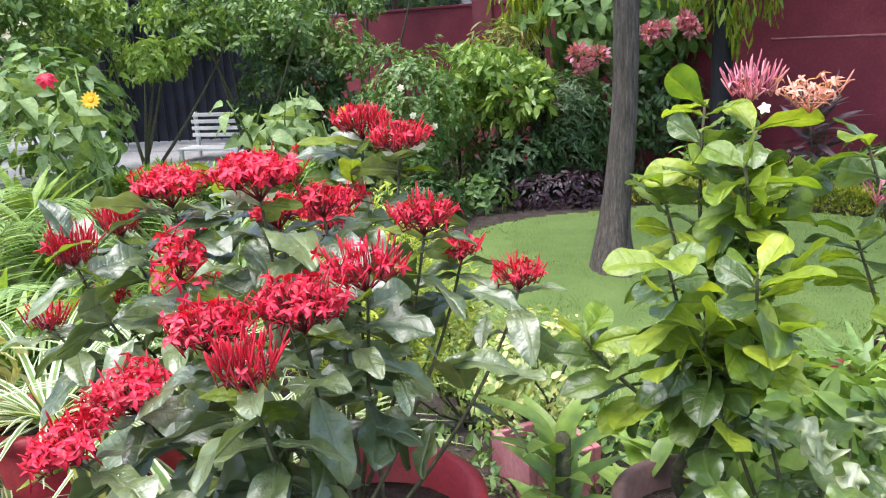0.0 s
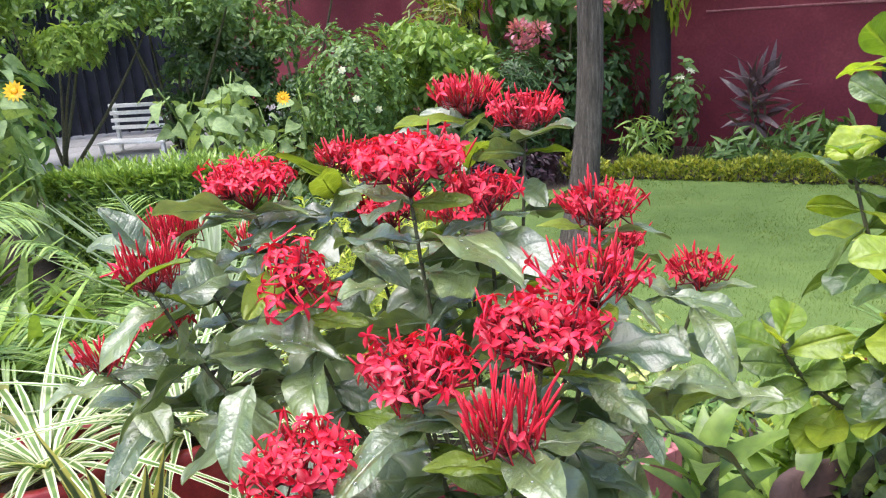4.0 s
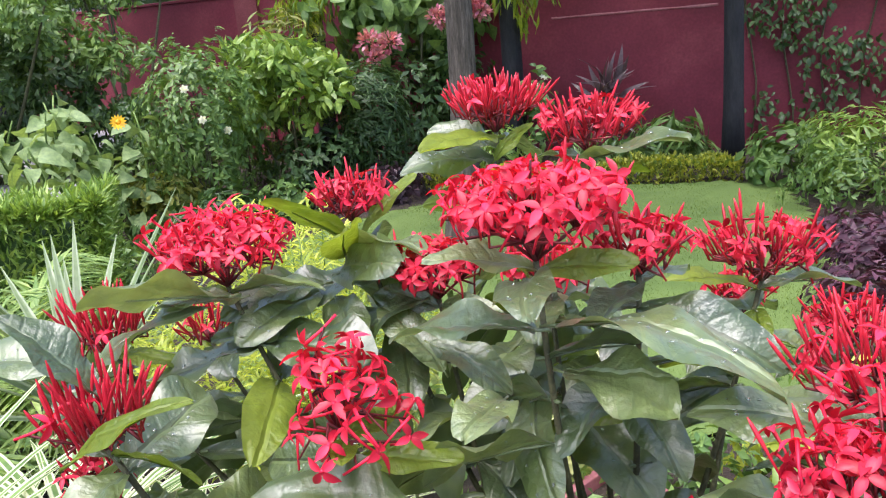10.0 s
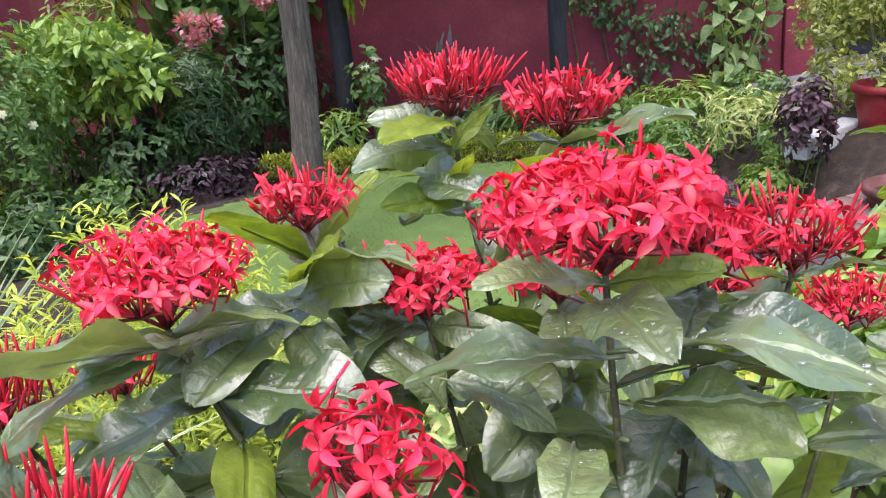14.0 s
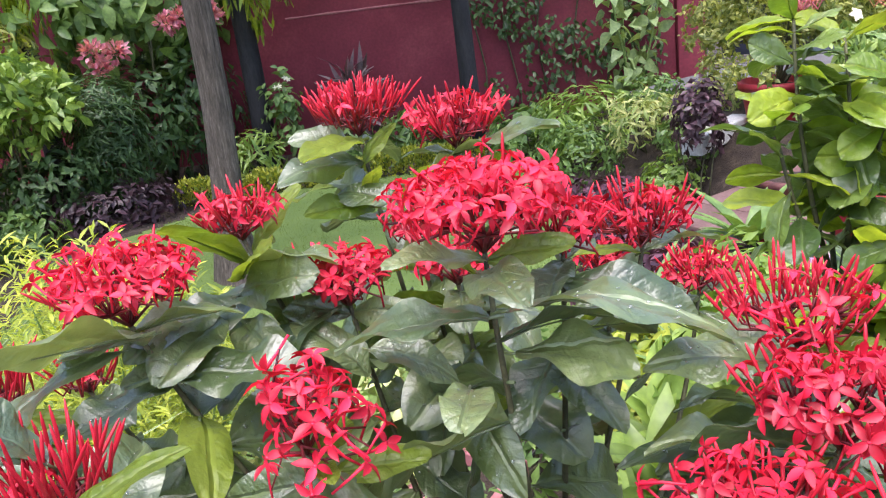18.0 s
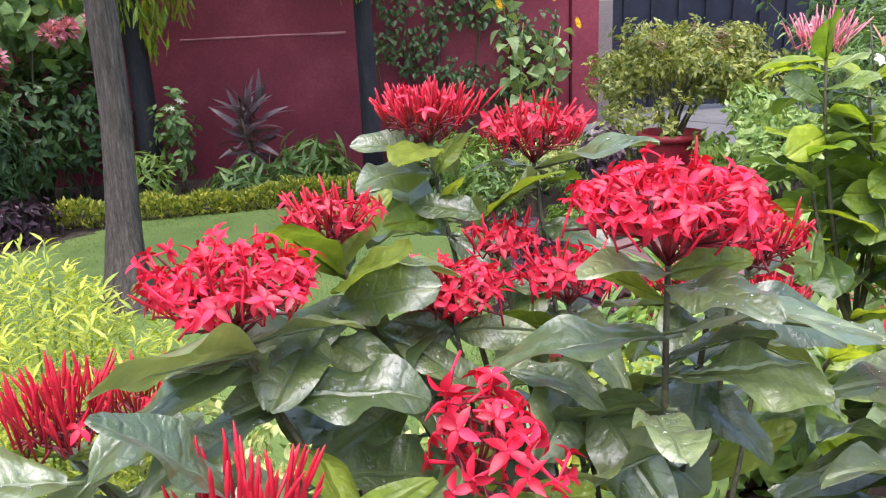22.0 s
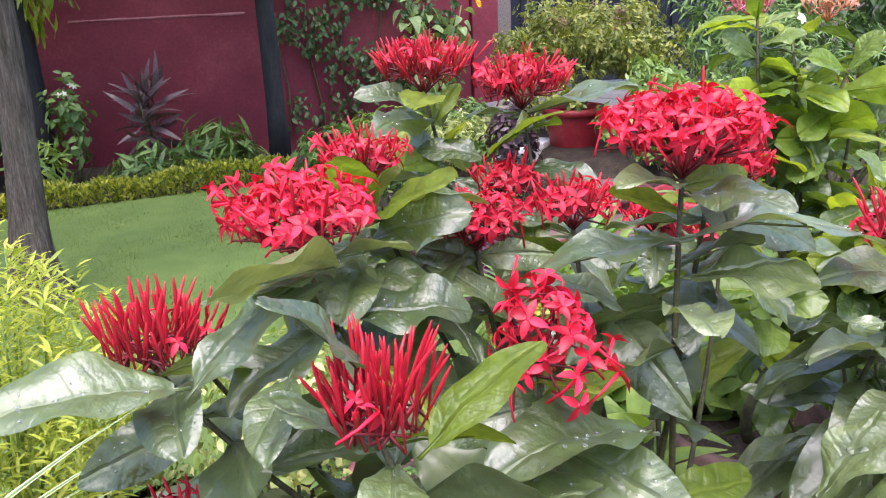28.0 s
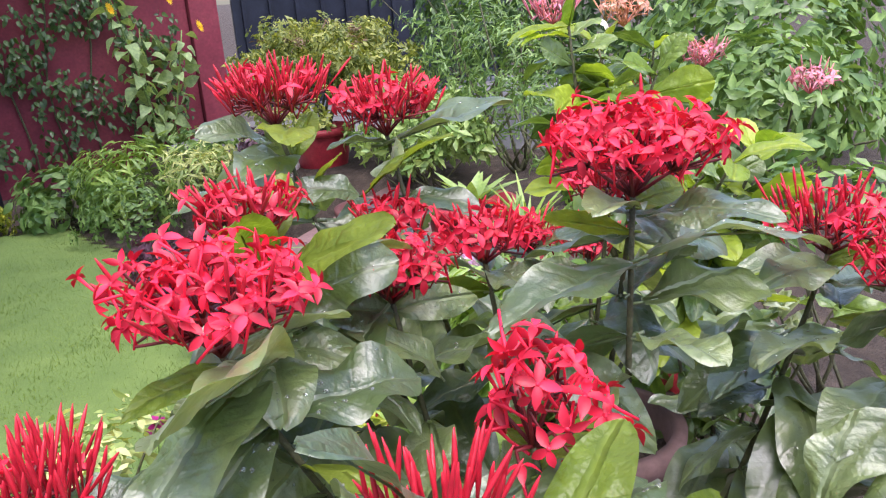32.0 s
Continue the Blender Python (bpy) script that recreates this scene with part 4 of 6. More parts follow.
def pot(base, r_top, h, mat, label, group="clay pots", rim=0.02):
    ob = thing("flower_pot", base, label, "pot", group)
    rb = r_top * 0.72
    body = lathe([(0.0, 0.004), (rb, 0.0), (rb * 1.02, 0.01), (r_top * 0.96, h * 0.84), (r_top * 0.96, h * 0.85), (r_top + rim * 0.4, h * 0.86), (r_top + rim * 0.5, h * 0.99), (r_top, h), (r_top - 0.014, h), (r_top - 0.02, h * 0.8), (0.0, h * 0.8)], 36)
    part("body", body, mat, ob, m=Matrix.Translation(base))
    soil = lathe([(0.0, h * 0.86), (r_top * 0.5, h * 0.87), (r_top - 0.02, h * 0.84), (r_top - 0.021, h * 0.82), (0.0, h * 0.81)], 24)
    part("soil", soil, SOIL, ob, m=Matrix.Translation(base))
    return ob


# potted bush by the drive
PB = (4.2, 4.05, 0.30)
pot(PB, 0.215, 0.33, REDPOT, "dark red painted pot holding a fine leaved bush", rim=0.03)
pb, c = shrub("potted_bush", "airy yellow green bush with reddish tips in a red pot", (4.2, 4.05, 0.56), (4.24, 4.0, 1.03), (0.62, 0.58, 0.30), 1900, 7, 0.042, LEAF_L, NANDINA, 80, 12, 0.013, "shrub", uneven=0.5, base_cut=-0.7, groups=110)
for k in range(9):
    a = k * 2.4
    q = 0.5 * math.sqrt((k + 0.5) / 9)
    shoot, _ = crown((4.24 + q * math.cos(a), 4.0 + q * math.sin(a), 1.30 - 0.25 * q), (0.04, 0.04, 0.04), 5, 6, 0.05, LEAF_NARROW, 82 + k, 0.2, up=1.0)
    part("young_shoot", shoot, RUSTLEAF, pb, "rusty red young shoot")
pot((2.98, 3.05, gz(2.98, 3.05) - 0.02), 0.20, 0.27, CLAYPOT, "wide dark brownish red bowl pot", rim=0.03)
pot((2.28, 2.26, 0.34), 0.18, 0.33, REDPOT, "dark red painted clay pot in the border", rim=0.025)
pot((2.12, 1.98, 0.34), 0.14, 0.27, REDPOT, "dark red painted clay pot in the border", rim=0.02)
strap_plant("potted_plant", "leafy green plant growing in a red pot", (2.28, 2.26, 0.62), 24, 0.22, 0.06, PALMLEAF, 342, 0.7, 0.5, 0.4)
strap_plant("grassy_plant", "tuft of narrow green leaves in a red pot", (2.12, 1.98, 0.57), 30, 0.26, 0.02, SHRUBLIGHT, 341, 0.5, 0.6, 0.3)
shrub("dark_purple_plant", "small dark purple bushy plant", (3.42, 4.0, gz(3.42, 4.0)), (3.42, 4.0, 0.54), (0.14, 0.14, 0.22), 110, 6, 0.06, LEAF_L, PURPLELEAF, 81, 4, 0.006, "plant")
for i, (x, y, z, rx, rz, lf, m, tp) in enumerate([(4.9, 3.1, 1.05, 0.6, 0.55, 0.07, SHRUBMID, LEAF_NARROW), (4.1, 2.6, 0.95, 0.45, 0.45, 0.06, SHRUBMID, LEAF_NARROW), (3.4, 2.1, 0.85, 0.4, 0.35, 0.05, SHRUBMID, LEAF_NARROW), (5.6, 2.2, 1.2, 0.9, 0.8, 0.1, SHRUBDARK, LEAF_L), (4.6, 1.2, 1.0, 0.8, 0.7, 0.1, SHRUBMID, LEAF_L), (3.2, 1.2, 0.9, 0.5, 0.4, 0.08, SHRUBMID, LEAF_L), (6.4, 3.6, 1.3, 0.7, 0.8, 0.1, SHRUBDARK, LEAF_L)]):
    shrub("border_shrub", "dense green border shrub beside the drive", (x, y, gz(x, y)), (x, y, z), (rx, rx, rz), int(420 * rx), 7, lf, tp, m, 120 + i, 8, 0.012, "shrub", "border shrubs", hollow=0.4)

# ---- the red ixora in its pot ----
IXB = np.array((0.02, 1.31, 0.745))
ixora = thing("ixora_plant", tuple(IXB), "bushy red ixora with large dark green leaves and domed flower heads", "plant")
BUD = Geo()
tube(BUD, [(0, 0, 0), (0, 0.014, 0), (0, 0.019, 0), (0, 0.026, 0), (0, 0.030, 0)], [0.0008, 0.0011, 0.0017, 0.0014, 0.0004], 6)
BUDT = (np.concatenate(BUD.v), BUD.f, np.concatenate(BUD.u))
PET4 = leaf_tpl(0.47, 4, 0.45, 0.42, 0.96)


def floret_mesh(name, mat, size, tilt, seed):
    """A four-petalled star on its slender tube; faces +z."""
    r = np.random.default_rng(seed)
    g = Geo()
    a = np.arange(4) * math.pi / 2 + r.normal(size=4) * 0.15
    dirs = np.c_[np.cos(a), np.sin(a), np.full(4, tilt)]
    g.many(PET4, frames_of(dirs, np.array([[0, 0, 1.0]] * 4)) * (size * (0.9 + 0.25 * r.random(4)))[:, None, None], np.zeros((4, 3)))
    tube(g, [(0, 0, -0.024), (0.001, 0, -0.012), (0, 0, 0.0005)], [0.0008, 0.0008, 0.0013], 5)
    return g.mesh(name, mat)


FLORETS = [floret_mesh("floret", PETALRED, s, t, i) for i, (s, t) in enumerate([(0.0108, 0.25), (0.0100, 0.05), (0.0112, -0.15), (0.0096, 0.5)])]
FLORETGEO = []
for me in FLORETS:
    vv = np.array([v.co[:] for v in me.vertices])
    FLORETGEO.append((vv, [tuple(p.vertices) for p in me.polygons], np.zeros(len(vv))))
LOOSE = [0, 0]


def align(d, p, roll, s=1.0):
    d = Vector(d).normalized()
    return Matrix.Translation(Vector(p)) @ d.to_track_quat("Z", "Y").to_matrix().to_4x4() @ Matrix.Rotation(roll, 4, "Z") @ Matrix.Diagonal((s, s, s, 1))


BUDMESH = BUD.mesh("bud", PETALBUD)


def flower_head(plant, c, r_head, n_open, n_bud, seed, lean=(0, 0, 1), loose=False, cone=1.0, petal=PETALRED, bud=PETALBUD, stalk=STALKRED, label="", near=False, bud_len=1.0):
    """A flat dome: forking stalks fan out from one point and carry open stars and slim buds."""
    r = np.random.default_rng(seed)
    c, up = np.asarray(c, float), unit(np.asarray(lean, float))
    foot, seat = c - up * r_head * 0.62, c - up * r_head * 0.62
    xa = unit(np.cross(up, [0.2, 0.9, 0.3]))
    ya = np.cross(up, xa)
    n = n_open + n_bud
    stalks, buds, joined = Geo(), Geo(), Geo()
    forks = [foot + (up * (0.95 - 0.25 * q) + (xa * math.cos(a) + ya * math.sin(a)) * 1.0 * q) * r_head * 0.55 for a, q in [(k * 2.4, 0.25 + 0.75 * (k / 11)) for k in range(12)]]
    if loose:
        forks = [c + np.array((0.3 * math.cos(k * 2.4), 0.3 * math.sin(k * 2.4), 0.45 - 0.11 * k)) * r_head for k in range(12)]
    for f in forks:
        tube(stalks, bend(foot, f, 0, 3), [0.0018, 0.0014, 0.0012], 5)
    order = r.permutation(n)
    spots = []
    for i in range(n):
        k = (i + 0.5) / n
        th = math.acos(1 - k * (1 - math.cos(1.25)))
        ph = i * 2.39996 + r.normal() * 0.2
        ring = xa * math.cos(ph) + ya * math.sin(ph)
        jit = 1 + 0.11 * r.normal()
        p = seat + (ring * math.sin(th) * 1.07 * cone + up * (0.66 + 0.38 * math.cos(th * 1.25))) * r_head * jit
        if loose:
            ring = unit(np.array((math.cos(ph), math.sin(ph), 0.0)))
            fall = 0.70 - 1.35 * k ** 1.2
            p = c + (ring * (0.35 + 0.60 * k) * (0.8 + 0.3 * r.random()) + np.array((0.25 * k, -0.25 * k, fall))) * r_head
            th = 0.5 + 0.9 * k
        f = min(forks, key=lambda q: np.sum((q - p) ** 2))
        shake = r.normal(size=3)
        axis = unit(ring * math.sin(th) * 0.75 + up * (0.35 + math.cos(th) * 0.6) + shake * 0.45)
        if order[i] < n_open:
            tube(stalks, bend(f, p - axis * 0.020, 0, 3), [0.0012, 0.001, 0.0009], 4)
            spots.append((0, align(axis, p, r.random() * 6, (0.85 + 0.4 * r.random()) * (1.3 if loose else 1.0)), i))
        else:
            L = (0.7 + 0.5 * r.random()) * bud_len
            axis2 = unit(ring * math.sin(th) * (0.72 if cone == 1.0 else 0.42) + up * (0.75 + math.cos(th) * 0.6) + shake * 0.18)
            q = p - axis2 * 0.02 * bud_len
            tube(stalks, bend(f, q, 0, 3), [0.0012, 0.001, 0.0009], 4)
            m = Matrix(frames_of(axis2[None], np.array([[0.3, 0.5, 0.2]]))[0].tolist()).to_4x4()
            spots.append((1, Matrix.Translation(Vector(q)) @ m @ Matrix.Diagonal((0.85, 1.15 * L, 0.85, 1)), i))
    head = part("flower_head", stalks, stalk, plant, label)
    for is_bud, m, i in spots:
        if near and LOOSE[is_bud] < 300:
            LOOSE[is_bud] += 1
            part("bud" if is_bud else "floret", BUDMESH if is_bud else FLORETS[i % 4], None, head, m=m)
            continue
        mm = np.array(m)
        (buds if is_bud else joined).many(BUDT if is_bud else FLORETGEO[i % 4], mm[None, :3, :3], mm[None, :3, 3])
    if buds.n:
        tagged(part("bud_tuft", buds, bud, head), kind="stuff")
    if joined.n:
        tagged(part("blossom", joined, petal, head), kind="stuff")
    return head, foot


# name: centre, size, open stars, buds, further settings
HEADS = [
    ((0.028, 1.618, 1.398), 0.052, 8, 125, 200, dict(cone=1.0, bud_len=1.0)),
    ((0.107, 1.537, 1.374), 0.052, 40, 66, -75, dict()),
    ((-0.060, 1.258, 1.366), 0.062, 125, 18, -20, dict(near=True)),
    ((0.028, 1.272, 1.322), 0.040, 34, 22, 20, dict()),
    ((-0.287, 1.468, 1.318), 0.060, 105, 22, 165, dict(near=True)),
    ((-0.158, 1.529, 1.334), 0.040, 28, 36, 170, dict()),
    ((-0.215, 1.296, 1.238), 0.056, 40, 2, 60, dict(loose=True, near=True)),
    ((-0.094, 1.447, 1.272), 0.050, 60, 8, 120, dict()),
    ((0.017, 1.498, 1.283), 0.034, 22, 14, 30, dict()),
    ((0.000, 1.398, 1.272), 0.042, 28, 26, 40, dict()),
    ((-0.379, 1.292, 1.258), 0.046, 3, 74, -42, dict(cone=0.74, bud_len=1.35, near=True)),
    ((-0.405, 1.503, 1.252), 0.044, 2, 74, -30, dict(cone=0.78, bud_len=1.25, near=True)),
    ((-0.489, 1.370, 1.118), 0.034, 3, 42, 150, dict(cone=1.0, bud_len=1.1)),
    ((-0.429, 1.466, 1.122), 0.030, 18, 14, 90, dict()),
    ((-0.322, 1.602, 1.200), 0.034, 3, 40, 100, dict(cone=1.0)),
    ((0.115, 1.112, 1.266), 0.054, 24, 66, -60, dict(near=True)),
    ((0.309, 1.370, 1.173), 0.042, 28, 36, -10, dict()),
    ((0.168, 1.318, 1.285), 0.050, 28, 58, -20, dict()),
    ((0.215, 1.420, 1.205), 0.034, 24, 18, 45, dict()),
    ((0.050, 1.036, 1.244), 0.058, 95, 20, -50, dict(near=True)),
    ((-0.062, 1.012, 1.226), 0.052, 70, 26, 130, dict(near=True)),
    ((0.008, 0.938, 1.210), 0.046, 3, 70, -90, dict(cone=0.78, bud_len=1.3, near=True)),
    ((-0.175, 1.010, 1.143), 0.050, 72, 18, 200, dict(lean=(-0.2, -0.2, 1))),
    ((-0.195, 0.905, 1.132), 0.046, 62, 16, 230, dict(lean=(-0.3, -0.2, 1))),
]
# foot and tip of the largest leaves of the upper tiers; True: a young olive one
BIG_LEAVES = [
    (-0.065, 1.255, 1.275, -0.158, 1.336, 1.252, False),
    (-0.125, 1.350, 1.238, -0.078, 1.295, 1.205, False),
    (-0.050, 1.250, 1.278, 0.040, 1.155, 1.302, False),
    (-0.045, 1.252, 1.238, 0.012, 1.176, 1.222, False),
    (-0.075, 1.245, 1.318, -0.108, 1.170, 1.322, False),
    (-0.095, 1.248, 1.228, -0.138, 1.191, 1.226, False),
    (-0.115, 1.447, 1.240, -0.235, 1.460, 1.200, False),
    (0.022, 1.520, 1.305, 0.032, 1.452, 1.350, True),
    (0.024, 1.605, 1.362, -0.088, 1.538, 1.362, True),
    (0.035, 1.620, 1.295, 0.000, 1.712, 1.310, False),
    (-0.158, 1.524, 1.285, -0.248, 1.490, 1.340, True),
    (-0.156, 1.521, 1.272, -0.112, 1.445, 1.300, False),
    (-0.155, 1.528, 1.290, -0.090, 1.530, 1.330, True),
    (-0.286, 1.430, 1.283, -0.392, 1.398, 1.288, False),
    (0.100, 1.110, 1.225, 0.020, 1.156, 1.236, False),
    (0.100, 1.100, 1.160, 0.015, 1.165, 1.160, False),
    (-0.41, 1.44, 1.23, -0.34, 1.43, 1.28, False),
    (-0.42, 1.45, 1.23, -0.52, 1.48, 1.24, False),
    (-0.36, 1.40, 1.23, -0.43, 1.36, 1.19, False),
    (-0.39, 1.24, 1.25, -0.32, 1.22, 1.28, True),
    (-0.38, 1.30, 1.27, -0.42, 1.31, 1.31, False),
    (-0.16, 1.23, 1.15, -0.27, 1.27, 1.18, False),
    (0.14, 1.13, 1.12, 0.05, 1.19, 1.16, False),
    (-0.09, 1.12, 1.10, -0.04, 1.09, 1.14, False),
    (0.048, 1.060, 1.110, 0.095, 1.000, 1.007, False),
    (0.180, 1.200, 1.000, 0.154, 1.140, 0.930, False),
    (0.230, 1.220, 1.021, 0.323, 1.200, 0.975, False),
    (0.109, 1.100, 1.142, 0.204, 1.120, 1.082, False),
    (0.003, 1.060, 1.103, -0.009, 1.020, 1.053, False),
    (0.085, 1.200, 1.155, 0.179, 1.200, 1.140, False),
    (0.257, 1.300, 1.127, 0.248, 1.250, 1.079, False),
    (0.089, 1.120, 1.034, 0.169, 1.120, 1.008, False),
    (-0.020, 1.000, 1.180, -0.100, 1.020, 1.169, False),
    (0.104, 1.100, 1.189, 0.198, 1.100, 1.171, False),
    (0.103, 1.080, 1.168, 0.133, 1.020, 1.145, False),
    (0.022, 0.980, 1.158, 0.106, 0.980, 1.148, False),
    (0.148, 1.100, 1.121, 0.171, 1.050, 1.086, False),
    (0.199, 1.200, 1.095, 0.299, 1.200, 1.074, False),
    (-0.325, 1.300, 1.133, -0.244, 1.220, 1.126, False),
    (-0.257, 1.200, 1.139, -0.287, 1.120, 1.086, False),
    (0.237, 1.250, 1.184, 0.307, 1.220, 1.154, False),
]
# the same with a tilt of the blade towards the open side
TILTED = [
    (0.032, 1.628, 1.345, -0.030, 1.640, 1.377, False, 0.5),
    (0.024, 1.612, 1.335, -0.077, 1.575, 1.362, False, 0.4),
    (0.016, 1.592, 1.338, 0.056, 1.588, 1.374, True, 0.6),
    (0.010, 1.580, 1.300, -0.004, 1.540, 1.340, True, 0.2),
    (0.012, 1.575, 1.290, -0.069, 1.554, 1.314, True, 0.6),
    (0.014, 1.590, 1.300, 0.000, 1.700, 1.312, False, 0.9),
    (0.020, 1.530, 1.300, -0.022, 1.552, 1.322, False, 0.8),
    (-0.172, 1.505, 1.281, -0.195, 1.400, 1.335, True, 0.5),
    (-0.183, 1.498, 1.266, -0.150, 1.420, 1.290, False, 0.7),
    (0.095, 1.535, 1.335, 0.132, 1.415, 1.366, False, -0.1),
    (-0.198, 1.494, 1.259, -0.285, 1.468, 1.268, False, 0.3),
    (-0.188, 1.503, 1.240, -0.190, 1.415, 1.228, False, 0.4),
    (-0.202, 1.502, 1.248, -0.275, 1.433, 1.250, False, 0.3),
    (-0.223, 1.468, 1.225, -0.300, 1.450, 1.240, False, 0.3),
    (-0.275, 1.445, 1.275, -0.345, 1.432, 1.270, False, 0.2),
    (-0.105, 1.500, 1.205, -0.150, 1.512, 1.250, False, 0.6),
    (-0.105, 1.405, 1.185, -0.130, 1.420, 1.240, False, 0.6),
    (-0.043, 1.335, 1.189, -0.092, 1.246, 1.150, False, 0.6),
    (0.002, 1.303, 1.063, 0.121, 1.299, 1.011, False, 0.4),
    (0.139, 1.157, 1.080, 0.080, 1.222, 1.077, False, 0.3),
    (0.206, 1.149, 1.117, 0.217, 1.250, 1.065, False, 0.3),
    (-0.146, 1.222, 1.080, -0.050, 1.172, 1.072, True, 0.3),
    (0.158, 1.200, 1.003, 0.060, 1.230, 0.975, False, 0.3),
    (0.110, 1.092, 1.093, -0.018, 1.152, 1.050, False, 0.3),
    (0.176, 1.203, 1.035, 0.138, 1.262, 1.030, False, 0.4),
    (0.258, 1.404, 0.949, 0.326, 1.324, 1.016, True, 0.4),
    (0.026, 1.302, 1.186, 0.023, 1.225, 1.180, False, 0.2),
    (0.157, 1.145, 1.132, 0.075, 1.220, 1.117, False, 0.3),
    (0.343, 1.181, 1.077, 0.276, 1.225, 1.062, False, 0.3),
]
BIG_MIDS = np.array([((q[0] + q[3]) / 2, (q[1] + q[4]) / 2, (q[2] + q[5]) / 2) for q in BIG_LEAVES + TILTED])


def near_leaf_mesh(name, L, W, mat, curl, fold, wave, seed, blunt=0.52, stalk=True, apex=1.0):
    """A big leaf with a midrib, wavy margin, puckered blade and sideways sweep; along +y from its stalk."""
    r = np.random.default_rng(seed)
    seg, across = 16, 8
    sweep, twist, cup = r.normal() * 0.10, r.normal() * 0.25, 0.35 + 0.4 * r.random()
    v, f = [], []
    for i in range(seg + 1):
        t = i / seg
        w = 0.5 * W * max(0.02, math.sin(math.pi * min(1, t * 0.99 + 0.005) ** apex)) ** blunt
        tipdrop = 0.10 * L * max(0, t - 0.7) ** 2 * 3
        for j in range(across + 1):
            s = 2 * j / across - 1
            z = -curl * L * t * t - tipdrop + fold * w * abs(s) - fold * cup * w * s * s
            z += 1.25 * wave * w * math.sin(t * 11 + 1.7 * (s > 0) + seed) * s * s
            z += 0.0016 * math.sin(34 * (t - 0.25 * abs(s)) + seed) * (1 - abs(s)) * min(1, abs(s) * 5) + twist * w * s * t
            z += 0.0045 * noise.noise(Vector((s * 2.2, t * 5.5, seed * 1.7)))
            v.append((w * s + sweep * L * t * t, L * t, z))
    n = across + 1
    for i in range(seg):
        for j in range(across):
            f.append((i * n + j, i * n + j + 1, (i + 1) * n + j + 1, (i + 1) * n + j))
    g = Geo().put(v, f)
    if stalk:
        tube(g, [(0, -0.012, 0.002), (0, 0.0, 0.0), (sweep * L * 0.09, L * 0.3, -0.0008 - curl * L * 0.09), (sweep * L * 0.49, L * 0.7, -0.001 - curl * L * 0.49)], [0.0018, 0.0016, 0.0012, 0.0006], 5)
    me = g.mesh(name, mat)
    return me


def with_drops(me, seed, count):
    """Rain drops on the blade: low clear domes of a few millimetres."""
    r = np.random.default_rng(seed)
    vs = [np.array(v.co[:]) for v in me.vertices]
    fs = [tuple(p.vertices) for p in me.polygons]
    nf, mat = len(fs), me.materials[0]
    g = Geo().put(vs, fs)
    for k in range(count):
        i, j = int(r.integers(3, 14)), int(r.integers(1, 7))
        c = vs[i * 9 + j]
        q = 0.0008 + 0.0016 * r.random() ** 2
        dome = lathe([(1.0, -0.1), (0.85, 0.35), (0.45, 0.6), (0.0, 0.66)], 8)
        g.put(np.concatenate(dome.v) * [q, q * 1.25, q] + c + [0, 0, 0.0002], dome.f)
    out = g.mesh(me.name, mat)
    out.materials.append(WATER)
    for p in out.polygons[nf:]:
        p.material_index = 1
    return out


IXL = [near_leaf_mesh("leaf", 0.126, 0.067 if i % 2 else 0.060, IXLEAF, c, f, w, i, 0.50 if i % 2 else 0.60, apex=1.25 if i % 2 else 1.05) for i, (c, f, w) in enumerate([(0.20, 0.4, 0.16), (0.36, 0.55, 0.20), (0.52, 0.3, 0.16), (0.10, 0.6, 0.24), (0.30, 0.25, 0.22), (0.18, 0.45, 0.26), (0.42, 0.15, 0.18), (0.25, 0.75, 0.14), (0.05, 0.4, 0.18), (0.60, 0.5, 0.2)])]
IXL = [with_drops(me, i, 20) if i % 3 else me for i, me in enumerate(IXL)]
IXY = [near_leaf_mesh("leaf", 0.115, 0.046, IXYOUNG, c, 0.35, w, 10 + i) for i, (c, w) in enumerate([(0.12, 0.08), (0.28, 0.12)])]
NLEAF = [0]


def leaf_at(plant, p, d, s, roll, meshes, i):
    """A leaf object that grows from p towards d."""
    d = Vector(d).normalized()
    z = Vector((0, 0, 1))
    x = d.cross(z)
    if x.length < 0.05:
        x = Vector((1, 0, 0))
    x.normalize()
    zz = x.cross(d)
    m = Matrix((x, d, zz)).transposed().to_4x4()
    m = Matrix.Translation(Vector(p)) @ m @ Matrix.Rotation(roll, 4, "Y") @ Matrix.Diagonal((s, s, s, 1))
    NLEAF[0] += 1
    return part("leaf", meshes[i % len(meshes)], None, plant, m=m)


